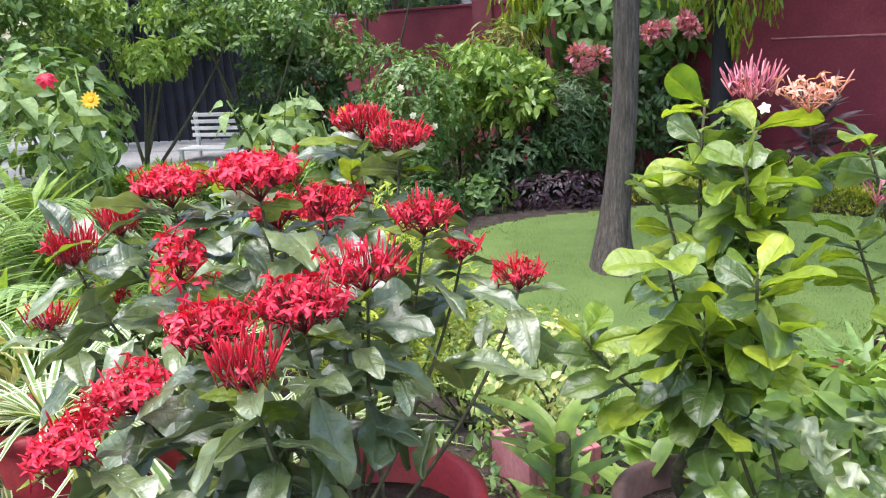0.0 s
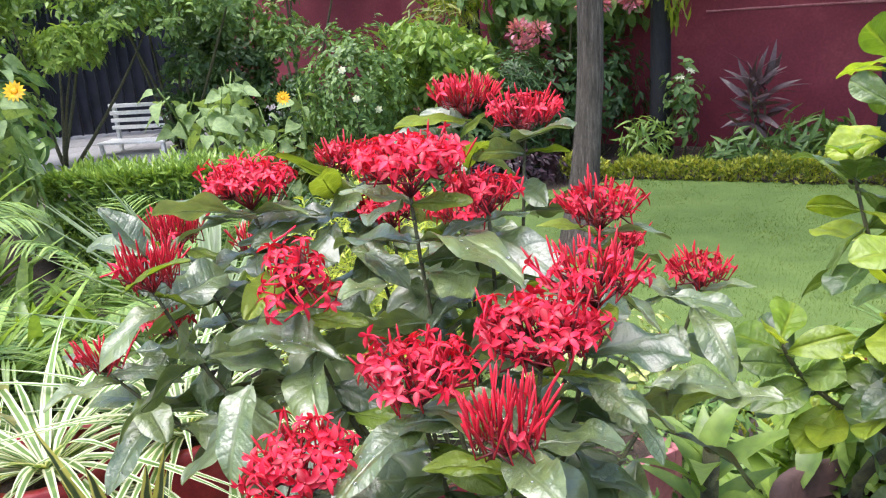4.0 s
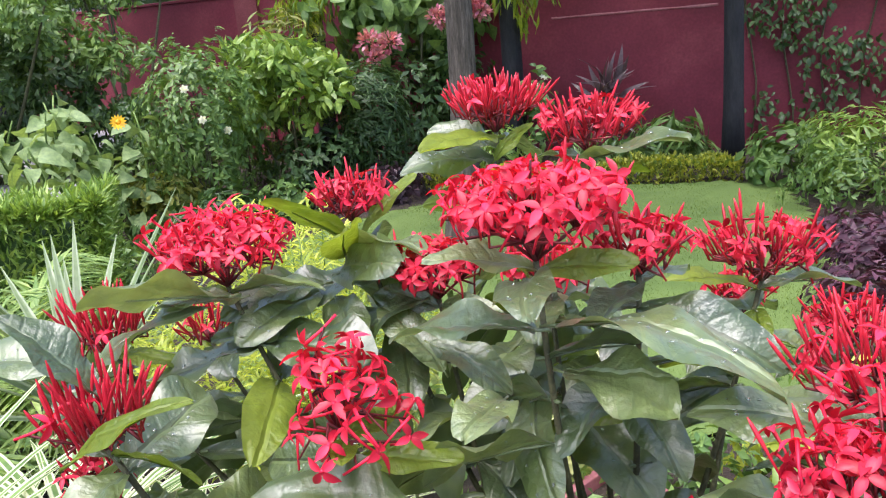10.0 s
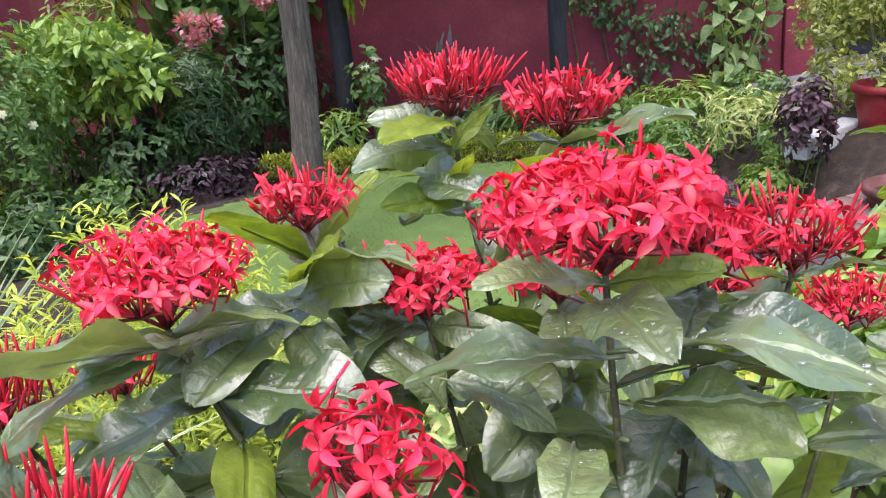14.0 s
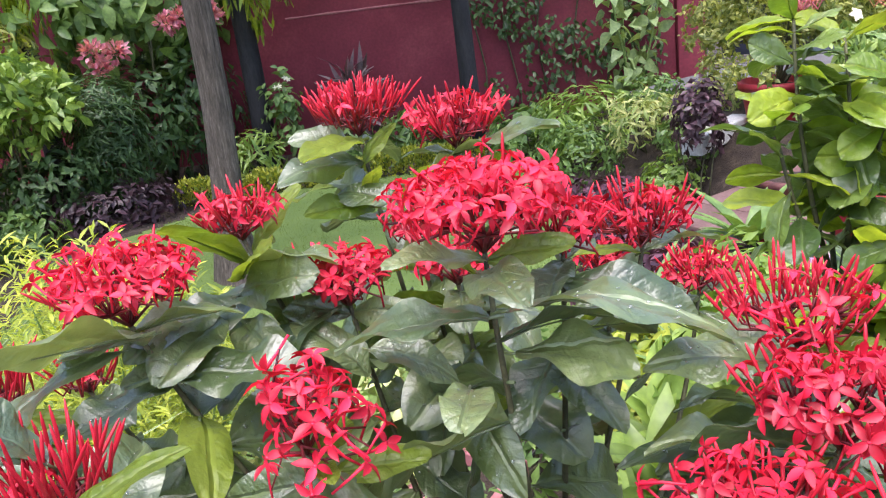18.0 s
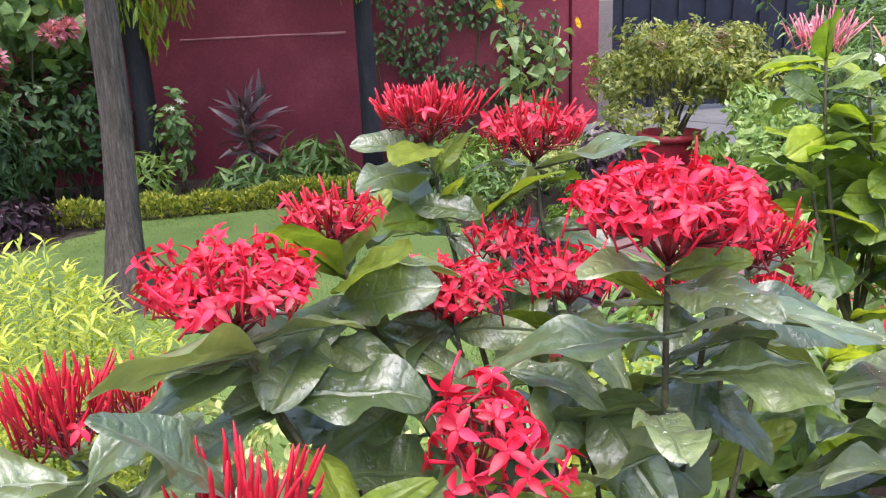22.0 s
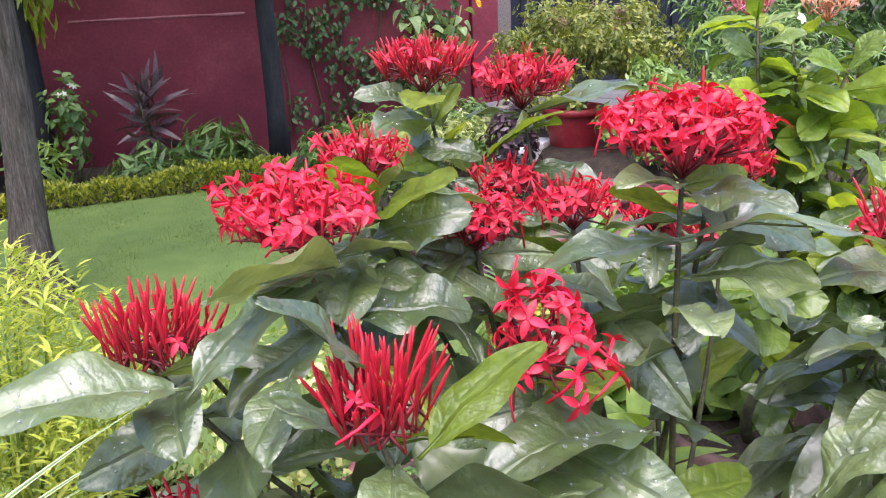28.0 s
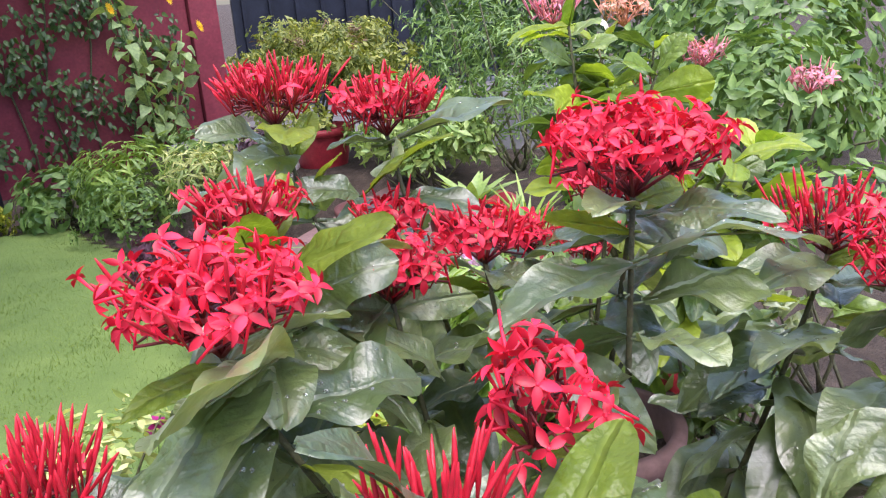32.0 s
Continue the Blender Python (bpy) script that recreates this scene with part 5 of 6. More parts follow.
LOWT = []
for me in IXL[0::3]:
    vv = np.array([v.co[:] for v in me.vertices])
    LOWT.append((vv, [tuple(p.vertices) for p in me.polygons], np.zeros(len(vv))))
lower = Geo()
r = np.random.default_rng(5)
for k, (c, rh, no, nb, turn, kw) in enumerate(HEADS):
    head, foot = flower_head(ixora, c, rh, no, nb, 200 + k, **kw)
    root = IXB + np.r_[r.normal(size=2) * 0.03, 0.0]
    out = (foot - root) * [1, 1, 0]
    pts = bend(root, foot, 0.0, 9, np.r_[out[:2] * 0.10 + r.normal(size=2) * 0.006, 0])
    s = Geo()
    tube(s, pts, np.linspace(0.0042, 0.0022, 9), 8)
    part("stem", s, STEM, ixora)
    # opposite pairs of leaves, turned a quarter from node to node
    L = np.linalg.norm(foot - root)
    a0 = radians(turn)
    drop = 0.008
    for node in range(5 if c[0] > 0.1 and c[1] > 1.25 else 7 if c[1] > 1.2 else 8):
        t = 1 - drop / L
        if t < 0.12:
            break
        i = min(7, int(t * 8))
        q = pts[i] + (pts[i + 1] - pts[i]) * (t * 8 - i)
        for side in (0, math.pi):
            a = a0 + side + r.normal() * 0.25
            el = (0.22, 0.12, 0.0, -0.15, -0.3, -0.4, -0.5, -0.5)[node] + r.normal() * 0.16
            d = (math.cos(a), math.sin(a), el)
            sz = (0.74, 0.86, 1.0, 1.08, 1.1, 1.1, 1.1, 1.1)[node] * (0.66 + 0.30 * r.random())
            young = r.random() < (0.4, 0.2, 0.1, 0.06, 0.0, 0.0, 0.0, 0.0)[node]
            low = (0.80 if q[0] < 0.03 else 0.99) if q[1] < 1.22 else 1.17 if q[0] > -0.08 else 1.0
            roll, pick = r.normal() * 0.5, int(r.integers(30))
            if node > 2 and q[0] > -0.07 and q[1] > 1.2 and q[2] < 1.04 + 0.10 * r.random():
                continue
            mid = q + unit(d) * 0.062 * sz
            if -0.09 < mid[0] < 0.17 and 1.15 < mid[1] < 1.31 and 1.09 < mid[2] < 1.2:
                continue
            if node < 4 and np.min(np.linalg.norm(BIG_MIDS - mid, axis=1)) < 0.034:
                continue
            if node < 5 and NLEAF[0] < 280:
                leaf_at(ixora, q, d, sz, roll, IXY if young else IXL, pick)
            elif q[2] > low or (q[0] < 0 and r.random() < 0.4):
                m = np.array(Matrix.Rotation(roll, 3, "Y"))
                fm = frames_of(unit(d)[None], np.array([[0, 0, 1.0]])) @ m * sz
                lower.many(LOWT[pick % len(LOWT)], fm, q[None])
        a0 += math.pi / 2
        drop += 0.020 if node == 0 else 0.036 + 0.024 * r.random()
tagged(part("lower_foliage", lower, IXLOW, ixora), kind="stuff")
for k, (x0, y0, z0, x1, y1, z1, young) in enumerate(BIG_LEAVES):
    d = Vector((x1 - x0, y1 - y0, z1 - z0 + 0.028))
    leaf_at(ixora, (x0, y0, z0), d, d.length / 0.122, 0.3 * math.sin(k * 2.1), IXY if young else IXL, k)
for k, (x0, y0, z0, x1, y1, z1, young, tilt) in enumerate(TILTED):
    d = Vector((x1 - x0, y1 - y0, z1 - z0 + 0.012))
    roll = -tilt if d.y * 0.6 - d.x * 0.8 > 0 else tilt
    leaf_at(ixora, (x0, y0, z0), d, max(0.5, d.length / 0.122), roll, IXY if young else IXL, k * 3 + 1)
pot((0.05, 1.31, 0.36), 0.185, 0.45, REDPOT, "large red painted pot holding the red ixora", rim=0.025)

# ---- lime-leaved pink ixora plants ----
# leaves coloured as lit, then the darker glossy ones of the same plants
LIM = [near_leaf_mesh("leaf", 0.104, 0.062, LITLIMELEAF, c, 0.45, w, 20 + i, 0.55, apex=1.75) for i, (c, w) in enumerate([(0.15, 0.05), (0.35, 0.08), (0.0, 0.12), (0.5, 0.1)])]
GLO = [near_leaf_mesh("leaf", 0.102, 0.060, GLOSSLEAF, c, 0.45, w, 30 + i, 0.55, apex=1.75) for i, (c, w) in enumerate([(0.2, 0.05), (0.4, 0.1), (0.1, 0.04), (0.0, 0.14), (0.55, 0.1)])]


def lime_plant(base, tips, seed, heads, label, nodes=5, size=0.95):
    ob = thing("ixora_plant", base, label, "plant", "pink ixora plants")
    r = np.random.default_rng(seed)
    tips = [np.array(p, float) for p in tips]
    far = [tips[0]]
    while len(far) < 4:
        far.append(max(tips, key=lambda p: min(np.linalg.norm(p - q) for q in far)))
    foot = np.array(base, float)
    crotch = foot + (np.mean(tips, axis=0) - foot) * 0.35
    forks = [crotch + (p - crotch) * 0.32 + r.normal(size=3) * 0.012 for p in far]
    for a, b, r0, r1 in [(foot, crotch, 0.011, 0.009)] + [(crotch, q, 0.0075, 0.0055) for q in forks]:
        s = Geo()
        tube(s, bend(a, b, 0.0, 6, np.r_[r.normal(size=2) * 0.012, 0]), np.linspace(r0, r1, 6), 8)
        part("branch", s, STEM, ob)
    for tip in tips:
        fork = min(forks, key=lambda q: np.linalg.norm(tip - q) + 0.5 * max(0, q[2] - tip[2] + 0.05))
        pts = bend(fork, tip, -0.01, 9, np.r_[r.normal(size=2) * 0.02, 0])
        s = Geo()
        tube(s, pts, np.linspace(0.0045, 0.0022, 9), 7)
        part("stem", s, STEM, ob)
        L = np.linalg.norm(tip - fork)
        drop, a0 = 0.005, r.random() * 6
        for node in range(nodes):
            t = 1 - drop / L
            if t < 0.08:
                break
            i = max(0, min(7, int(t * 8)))
            q = pts[i] + (pts[i + 1] - pts[i]) * (t * 8 - i)
            if q[2] < 0.84:
                break
            for side in (0, math.pi):
                a = a0 + side + r.normal() * 0.55
                el = (0.75 if node == 0 else 0.6 - 0.13 * node) + r.normal() * 0.35
                lime = r.random() < (0.85 if node == 0 else 0.55 if node == 1 else 0.3)
                leaf_at(ob, q, (math.cos(a), math.sin(a), el), size * (0.75 + 0.4 * r.random()), r.normal() * 0.7, LIM if lime else GLO, int(r.integers(9)))
            a0 += math.pi / 2 + r.normal() * 0.2
            drop += 0.013 + 0.017 * r.random()
    for k, (c, rh, no, nb, pm) in enumerate(heads):
        flower_head(ob, c, rh, no, nb, seed + 5 + k, petal=pm, bud=pm, stalk=pm, label="pink flower head", bud_len=1.3)
    return ob


lime = lime_plant((0.61, 1.42, 0.70), [(0.61, 1.46, 1.42), (0.68, 1.43, 1.38), (0.64, 1.33, 1.34), (0.54, 1.44, 1.30), (0.74, 1.42, 1.30), (0.66, 1.38, 1.26), (0.51, 1.21, 1.23), (0.56, 1.19, 1.14), (0.62, 1.18, 1.22), (0.53, 1.22, 1.08), (0.66, 1.17, 1.14), (0.405, 1.33, 1.08), (0.60, 1.20, 0.99), (0.64, 1.24, 1.06), (0.68, 1.24, 1.20)], 301, [((0.694, 1.505, 1.441), 0.045, 4, 60, PETALPINK), ((0.75, 1.40, 1.43), 0.045, 26, 4, PETALSALMON)], "pink ixora with glossy lime green leaves in a pot", 8, 0.86)
star_flower(lime, (0.69, 1.42, 1.41), (-0.3, -0.8, 0.5), 0.010, PETALWHITE, 5, 0.8, "flower", "small white flower", 0.4)
pot((0.62, 1.43, 0.38), 0.15, 0.35, CLAYTILE, "worn brown clay pot holding the lime leaved plant")
pink = lime_plant((0.95, 1.42, 0.58), [(0.82, 1.36, 1.36), (0.98, 1.38, 1.24), (0.86, 1.30, 1.10), (1.04, 1.5, 1.28), (1.08, 1.34, 1.2), (0.84, 1.42, 1.20)], 311, [((1.12, 1.30, 1.32), 0.045, 20, 20, PETALPINK), ((1.06, 1.10, 1.27), 0.045, 24, 10, PETALPINK), ((0.855, 1.37, 1.285), 0.03, 2, 16, PETALPINK)], "pink ixora with glossy green leaves in a pot", 5, 0.78)
for k in range(3):
    star_flower(pink, (0.885 + 0.004 * k, 1.36, 1.27 + 0.004 * k), (-0.4, -1, 0.3), 0.036 - 0.008 * k, BRACTWHITE, 6, 0.9, "flower", "cream flower", 0.6)
pot((0.95, 1.42, 0.38), 0.14, 0.24, REDPOT, "red painted pot holding a pink ixora")

sq = thing("flower_pot", (0.36, 2.06, 0.31), "pale red square clay pot", "pot", "clay pots")
SQM = pose(0.36, 2.06, 0.31, 0, 0, 28) @ Matrix.Diagonal((1.05, 1.05, 1.0, 1))
for w0 in ((-0.10, -0.10, -0.08, 0.10), (0.08, -0.10, 0.10, 0.10), (-0.079, -0.10, 0.079, -0.08), (-0.079, 0.08, 0.079, 0.10)):
    part("side", box(w0[0], w0[1], 0.0, w0[2], w0[3], 0.20, 0.004), PINKPLASTER, sq, m=SQM)
part("soil", box(-0.078, -0.078, 0.0, 0.078, 0.078, 0.17), SOIL, sq, m=SQM)

# white mussaenda in front
wm = thing("white_mussaenda", (0.80, 1.24, gz(0.8, 1.24)), "low shrub with drooping crumpled white bracts", "shrub")
WML = [near_leaf_mesh("leaf", 0.085, 0.052, GLOSSLEAF, c, 0.3, w, 40 + i) for i, (c, w) in enumerate([(0.3, 0.2), (0.5, 0.3)])]
WMB = [near_leaf_mesh("white_bract", 0.040, 0.030, BRACTWHITE, c, 0.5, w, 50 + i, stalk=False) for i, (c, w) in enumerate([(0.5, 0.9), (0.8, 1.2), (0.3, 0.7)])]
r = np.random.default_rng(401)
for k in range(11):
    tip = np.array((0.76 + r.normal() * 0.12, 1.22 + r.normal() * 0.09, 0.90 + r.normal() * 0.08))
    s = Geo()
    pts = bend((0.80, 1.24, gz(0.8, 1.24)), tip, 0.03, 7)
    tube(s, pts, np.linspace(0.006, 0.002, 7), 6)
    part("stem", s, STEM, wm)
    for node in range(5):
        q = pts[6 - node] if node < 4 else pts[2]
        for side in (0, math.pi):
            a = node * 1.57 + side + k + r.normal() * 0.3
            leaf_at(wm, q, (math.cos(a), math.sin(a), 0.1 - 0.15 * node + r.normal() * 0.2), 0.7 + 0.45 * r.random(), r.normal() * 0.5, WML, int(r.integers(9)))
for k, (x, y, z) in enumerate([(0.70, 1.18, 1.00), (0.66, 1.20, 0.99), (0.74, 1.16, 0.97), (0.78, 1.18, 1.02), (0.72, 1.10, 0.90), (0.75, 1.12, 0.90), (0.80, 1.13, 0.94), (0.62, 1.24, 0.96)]):
    for j in range(2):
        p = (x + r.normal() * 0.012, y + r.normal() * 0.012, z + r.normal() * 0.012)
        ob = leaf_at(wm, p, (r.normal() * 0.5, -0.4 + r.normal() * 0.4, -1.0), 0.8 + 0.4 * r.random(), r.normal() * 0.8, WMB, j)
        ob.name = "white_bract"

# ---- variegated and strap-leaved plants ----
for i, (x, y, L) in enumerate([(-1.35, 3.45, 0.42), (-1.55, 2.75, 0.42), (-1.75, 3.5, 0.5), (-1.5, 3.1, 0.45), (-2.1, 3.9, 0.5), (-1.9, 3.2, 0.5), (-2.4, 4.3, 0.5)]):
    strap_plant("ginger_plant", "leafy clump of long bright green leaves", (x, y, gz(x, y)), 34, L, 0.06, SHRUBLIGHT, 260 + i, 0.6, 0.45, 0.35, height=0.35, group="ginger plants")
strap_plant("agave", "agave like plant with long cream edged leaves", (-0.80, 2.95, gz(-0.8, 2.95)), 44, 0.70, 0.034, AGAVELEAF, 61, 0.8, 0.3, 0.03, height=0.52, low=0.85)
SPIDERS = [(-0.92, 1.95, 0.62), (-0.66, 2.10, 0.60), (-1.25, 2.30, 0.45), (-1.0, 2.45, 0.42), (-0.78, 2.40, 0.42), (-0.52, 2.40, 0.42), (-0.36, 2.30, 0.42), (-1.42, 2.55, 0.40), (-0.50, 1.92, 0.50), (-1.15, 2.05, 0.46)]
for i, (x, y, z) in enumerate(SPIDERS):
    strap_plant("spider_plant", "spider plant with arching cream striped leaves", (x, y, z if i < 2 else gz(x, y)), 56, 0.46, 0.021, STRIPELEAF, 140 + i, 0.85, 0.35, 0.7, group="spider plants")
    if i < 2:
        pot((x, y, gz(x, y) - 0.01), 0.15, z - gz(x, y) + 0.05, REDPOT, "red painted pot holding a spider plant", rim=0.02)
shrub("yellow_plant", "plant with pale yellow rounded leaves", (-1.24, 1.96, 0.36), (-1.24, 1.96, 0.66), (0.2, 0.18, 0.24), 90, 6, 0.075, LEAF_L, TANLEAF, 91, 5, 0.006, "plant")


def frond(parent, base, tip, leaflets, L, mat, seed, droop=0.25):
    r = np.random.default_rng(seed)
    pts = bend(base, tip, droop, 12)
    s = Geo()
    tube(s, pts, np.linspace(0.008, 0.002, 12), 5)
    fr = part("frond", s, GREENSTEM, parent)
    t = np.linspace(0.15, 1.0, leaflets)
    i = np.clip((t * 11).astype(int), 0, 10)
    p = pts[i] + (pts[i + 1] - pts[i]) * (t * 11 - i)[:, None]
    ax = unit(pts[i + 1] - pts[i])
    side = unit(np.cross(ax, [0, 0, 1.0]))
    g = Geo()
    for sg in (-1, 1):
        d = unit(ax * 0.75 + side * sg * 0.8 + [0, 0, -0.1] + r.normal(size=ax.shape) * 0.06)
        g.many(leaf_tpl(0.085, 4, 0.3, 0.3, 0.7), frames_of(d, np.repeat([[0, 0, 1.0]], leaflets, 0)) * (L * (0.5 + 0.5 * np.sin(np.pi * t ** 0.7)))[:, None, None], p)
    part("frond_blade", g, mat, fr)


for i, (bx, by, hh) in enumerate([(-1.15, 3.3, 0.62), (-1.3, 3.9, 0.7), (-1.55, 3.35, 0.55), (-1.9, 2.9, 0.7), (-2.3, 3.6, 0.8), (-1.75, 2.75, 0.4)]):
    b = (bx, by, gz(bx, by))
    pm = thing("areca_palm", b, "young areca palm with arching feathery fronds", "palm", "areca palms")
    r = np.random.default_rng(150 + i)
    for k in range(11):
        a = k * 0.58 + r.random()
        q = 0.3 + 0.35 * r.random()
        frond(pm, (bx, by, b[2] + 0.04), (bx + math.cos(a) * q, by + math.sin(a) * q, b[2] + hh * (0.6 + 0.6 * r.random())), 26, 0.24, PALMLEAF, 160 + 12 * i + k, 0.18)
gd = thing("gold_duranta", (-0.20, 2.74, gz(-0.2, 2.74)), "golden yellow fine leaved duranta shrub", "shrub")
r = np.random.default_rng(92)
leafy = Geo()
for k in range(230):
    a, q = r.random() * 6.283, math.sqrt(r.random())
    dome = 1 - 0.55 * q * q
    tip = np.array((-0.22 + 0.40 * q * math.cos(a), 2.72 + 0.34 * q * math.sin(a), 0.44 + dome * (0.56 + 0.12 * r.random())))
    foot = np.array((-0.20 + 0.16 * q * math.cos(a), 2.74 + 0.14 * q * math.sin(a), gz(-0.2, 2.74) + 0.12))
    pts = bend(foot, tip, 0.0, 8, (0.05 * math.cos(a) * q, 0.05 * math.sin(a) * q, 0.0))
    if k % 10 == 0:
        s = Geo()
        tube(s, bend((-0.20, 2.74, gz(-0.2, 2.74)), tip, 0.0, 8, (0.05 * math.cos(a) * q, 0.05 * math.sin(a) * q, 0)), np.linspace(0.006, 0.0015, 8), 5)
        part("stem", s, GREENSTEM, gd)
    n = 34
    u = 1 - 0.75 * (np.arange(n) / n) ** 1.3
    i = np.clip((u * 7).astype(int), 0, 6)
    p = pts[i] + (pts[i + 1] - pts[i]) * (u * 7 - i)[:, None]
    ax = unit(pts[i + 1] - pts[i])
    side = unit(np.cross(ax, r.normal(size=(n, 3))))
    leafy.many(LEAF_NARROW, frames_of(unit(ax * 0.7 + side * 0.75), ax + 0.3 * r.normal(size=(n, 3))) * (0.022 + 0.026 * r.random(n))[:, None, None], p)
part("foliage", leafy, GOLDLEAF, gd)
for i, (x, y, z, rx) in enumerate([(0.36, 2.35, 0.56, 0.24), (0.13, 2.85, 0.42, 0.26)]):
    shrub("cream_shrub", "low cream variegated small leaved shrub", (x, y, gz(x, y)), (x, y, z), (rx, rx, 0.17), 210, 6, 0.030, LEAF_OVAL, CREAMLEAF, 93 + i, 6, 0.006, "shrub", "cream shrubs")
# potted plants right of the ixora
for i, (x, y, z, m, L, w) in enumerate([(1.35, 1.75, 0.62, GLOSSLEAF, 0.26, 0.06), (1.75, 1.9, 0.62, SHRUBMID, 0.28, 0.03), (0.95, 1.9, 0.52, SHRUBMID, 0.24, 0.035), (1.3, 2.4, 0.5, SHRUBMID, 0.24, 0.03), (1.9, 2.5, 0.5, SHRUBMID, 0.3, 0.05)]):
    strap_plant("potted_plant", "strap leaved green plant in a red pot", (x, y, z), 22, L, w, m, 170 + i, 0.7, 0.4, 0.4, group="potted plants")
    pot((x, y, z - 0.26), 0.14, 0.27, REDPOT, "red painted clay pot beside the ixora", rim=0.02)
for i, (x, y, z, rx, lf, m) in enumerate([(0.9, 1.75, 0.5, 0.2, 0.06, SHRUBMID), (0.62, 2.12, 0.42, 0.2, 0.07, SHRUBMID), (0.3, 2.0, 0.42, 0.18, 0.05, SHRUBMID), (0.78, 1.62, 0.58, 0.2, 0.10, SHRUBLIGHT), (1.05, 1.68, 0.60, 0.26, 0.10, SHRUBLIGHT), (1.28, 1.95, 0.62, 0.28, 0.10, SHRUBLIGHT), (1.5, 2.2, 0.55, 0.26, 0.08, SHRUBLIGHT), (1.2, 1.45, 0.60, 0.2, 0.1, SHRUBMID), (1.0, 2.1, 0.46, 0.24, 0.08, SHRUBLIGHT), (1.15, 2.1, 0.55, 0.26, 0.06, SHRUBMID), (1.6, 1.5, 0.8, 0.28, 0.08, SHRUBMID), (1.5, 1.0, 0.9, 0.32, 0.08, SHRUBMID)]):
    shrub("bedding_plant", "small leafy green bedding plant", (x, y, gz(x, y)), (x, y, z), (rx, rx, 0.14), 85, 6, lf * 0.6, LEAF_L, m, 180 + i, 6, 0.006, "plant", "bedding plants", hollow=0.3)

strap_plant("leafy_plant", "pale green broad leaved plant beside the ixora pot", (0.37, 1.50, gz(0.37, 1.50)), 18, 0.17, 0.050, SHRUBLIGHT, 405, 0.75, 0.5, 0.45, height=0.46, low=0.5)
strap_plant("leafy_plant", "pale green broad leaved plant beside the ixora pot", (0.58, 1.62, gz(0.58, 1.62)), 16, 0.19, 0.055, SHRUBLIGHT, 404, 0.7, 0.5, 0.45, height=0.22, low=0.5)
strap_plant("leafy_plant", "pale green broad leaved plant beside the ixora pot", (0.66, 1.72, gz(0.66, 1.72)), 20, 0.22, 0.055, SHRUBLIGHT, 403, 0.7, 0.5, 0.45, height=0.26, low=0.5)
for i, (x, y, z, q, lf, m) in enumerate([(0.82, 1.60, 0.72, 0.22, 0.07, SHRUBLIGHT), (1.11, 1.54, 0.66, 0.22, 0.06, SHRUBLIGHT), (0.95, 2.05, 0.50, 0.22, 0.045, GOLDLEAF)]):
    shrub("leafy_bush", "fresh light green bushy plant between the pots", (x, y, gz(x, y)), (x, y, z), (q, q, 0.16), int(600 * q), 7, lf, LEAF_OVAL, m, 410 + i, 6, 0.006, "plant", "leafy bushes", hollow=0.4)

for i, (x, y, z, q) in enumerate([(3.62, 2.95, 0.66, 0.36), (4.1, 3.3, 0.74, 0.34)]):
    shrub("leafy_bush", "uneven pale green leafy bush beside the pots", (x, y, gz(x, y)), (x, y, z), (q, q, 0.22), 260, 7, 0.07, LEAF_L, PALMLEAF, 440 + i, 7, 0.007, "shrub", "pale bushes", groups=22)

# loose leaf litter and low weeds between the pots
r = np.random.default_rng(19)
n = 900
wx, wy = r.uniform(-0.6, 1.7, n), r.uniform(1.5, 3.3, n)
wd = unit(np.c_[r.normal(size=(n, 2)), 0.5 + r.random(n)])
solid("weeds", Geo().many(LEAF_L, frames_of(wd, r.normal(size=(n, 3))) * (0.025 + 0.04 * r.random(n))[:, None, None], np.c_[wx, wy, ground_z(wx, wy) + 0.01]), SHRUBMID, "low green weeds on the garden soil", "weeds", "stuff")

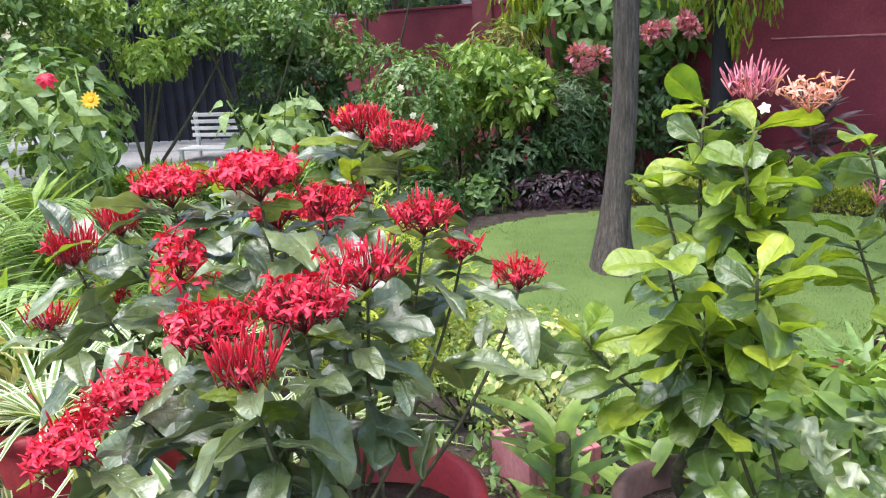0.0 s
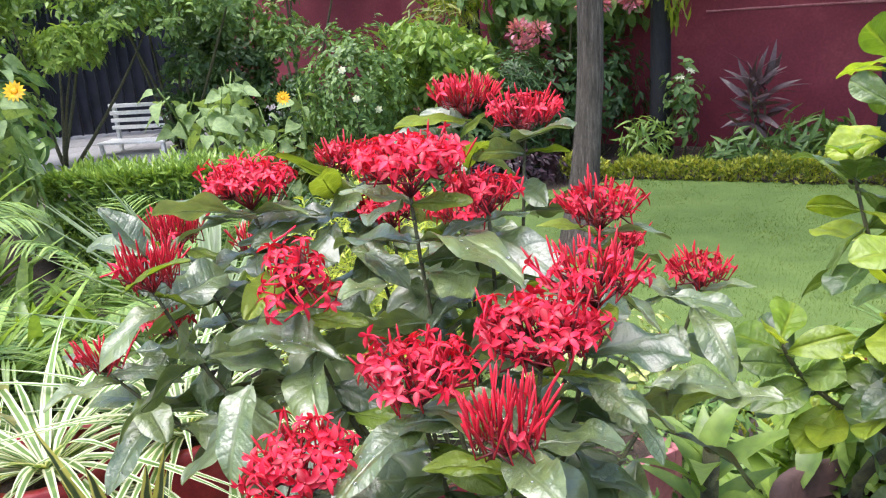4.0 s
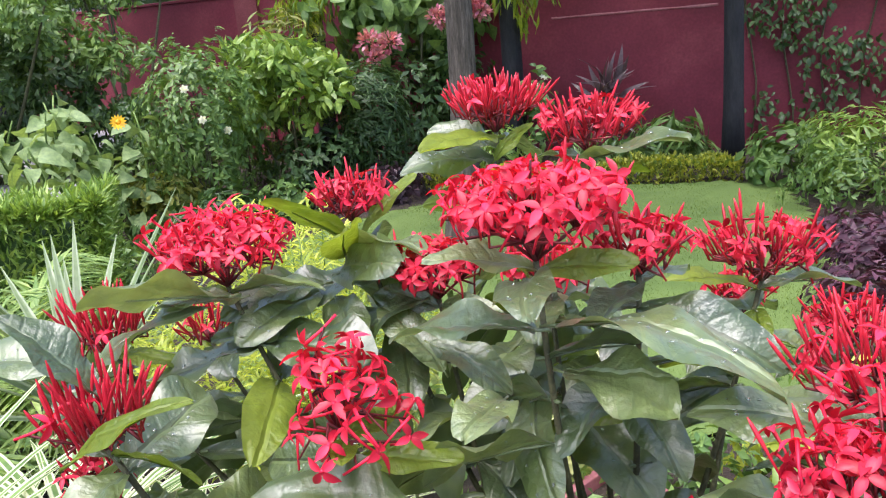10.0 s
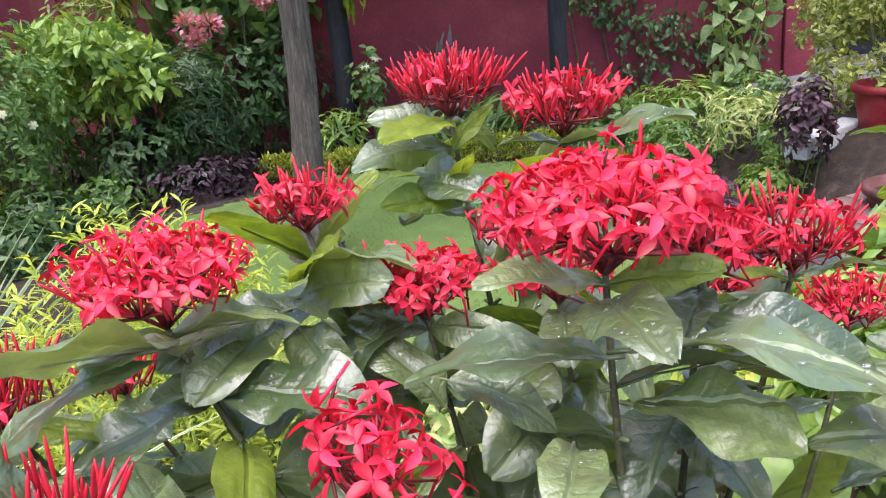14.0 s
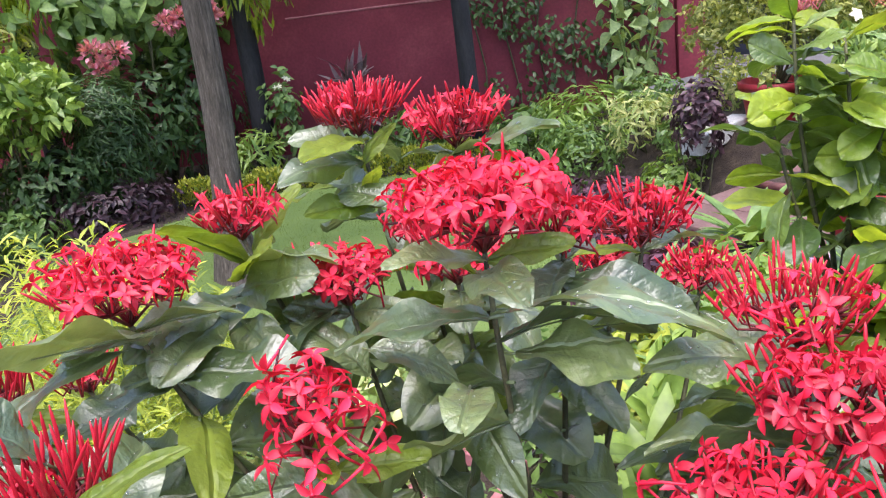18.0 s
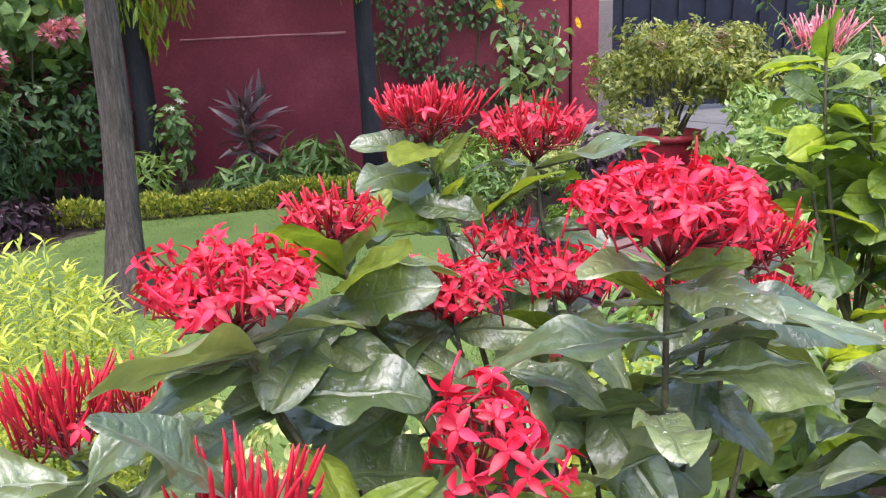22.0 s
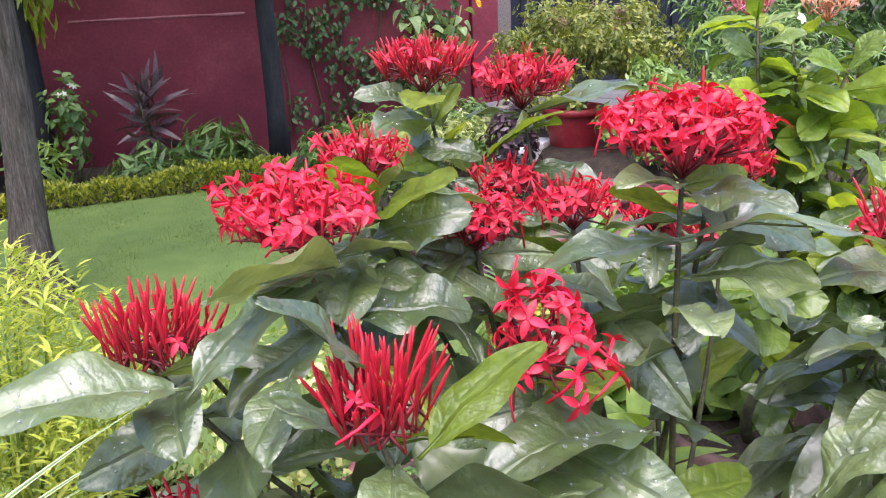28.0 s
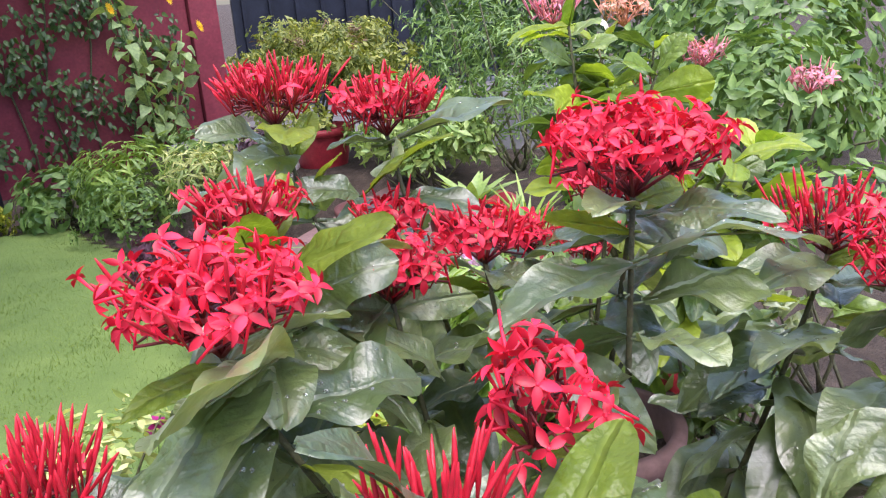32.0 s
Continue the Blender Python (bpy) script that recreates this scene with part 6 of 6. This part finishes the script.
# pebbles on the soil between the pots
r = np.random.default_rng(9)
PEB = lathe([(0.0, -0.5), (0.75, -0.35), (1.0, 0.0), (0.7, 0.4), (0.0, 0.52)], 7)
PEBT = (np.concatenate(PEB.v), PEB.f, np.concatenate(PEB.u))
n = 420
px, py = r.uniform(-0.3, 1.4, n), r.uniform(1.45, 2.6, n)
sc = 0.004 + 0.009 * r.random(n) ** 2
mats = frames_of(unit(r.normal(size=(n, 3))), unit(r.normal(size=(n, 3)))) * (sc[:, None] * np.array([[1.2, 0.9, 0.6]]))[:, None, :]
solid("pebbles", Geo().many(PEBT, mats, np.c_[px, py, ground_z(px, py) + 0.005]), ASPHALT, "scattered grey pebbles on the garden soil", "pebbles", "stuff")

# dark snake plant among the spider plants, lilac bloom by the pots
strap_plant("dracaena", "dracaena with broad white edged leaves beside the spider plants", (-0.46, 1.70, gz(-0.46, 1.70)), 26, 0.40, 0.036, STRIPELEAF, 63, 0.9, 0.3, 0.55, height=0.12)
strap_plant("ginger_plant", "upright clump of pale green strap leaves between the pots", (0.80, 1.80, gz(0.8, 1.8)), 14, 0.30, 0.06, SHRUBLIGHT, 64, 0.55, 0.7, 0.25, group="ginger plants")
mag = thing("magenta_flower", (0.56, 2.40, gz(0.56, 2.4)), "small magenta bloom on a thin leafy stem", "flower")
s = Geo()
tube(s, [(0.56, 2.40, gz(0.56, 2.4)), (0.555, 2.395, 0.48), (0.555, 2.38, 0.61)], [0.004, 0.003, 0.002], 6)
part("stem", s, GREENSTEM, mag)
for k in range(2):
    star_flower(mag, (0.555, 2.375 - 0.004 * k, 0.612 + 0.003 * k), (-0.2, -1, 0.3), 0.030 - 0.010 * k, PETALMAGENTA, 5, 0.9, "petal", "", 0.3)
for k in range(6):
    a = k * 2.4
    leaf_at(mag, (0.556, 2.39, 0.40 + 0.03 * k), (math.cos(a), math.sin(a), 0.3), 0.35, 0.2, GLO, k)
strap_plant("snake_plant", "snake plant with dark leaves and yellow margins", (-0.66, 1.72, gz(-0.66, 1.72)), 6, 0.5, 0.055, SNAKELEAF, 62, 0.35, 0.8, 0.03, fold=0.5)
lil = thing("lilac_flower", (1.46, 1.98, gz(1.46, 1.98)), "single lilac bloom on a leafy stem", "flower")
s = Geo()
tube(s, [(1.46, 1.98, gz(1.46, 1.98)), (1.46, 1.975, 0.55), (1.46, 1.97, 0.71)], [0.005, 0.004, 0.003], 6)
part("stem", s, GREENSTEM, lil)
for k in range(4):
    star_flower(lil, (1.46, 1.965 - 0.003 * k, 0.715 + 0.005 * k), (-0.25, -0.8, 0.6), 0.045 - 0.007 * k, PETALLILAC, 9, 0.45, "petals", "", 0.3)
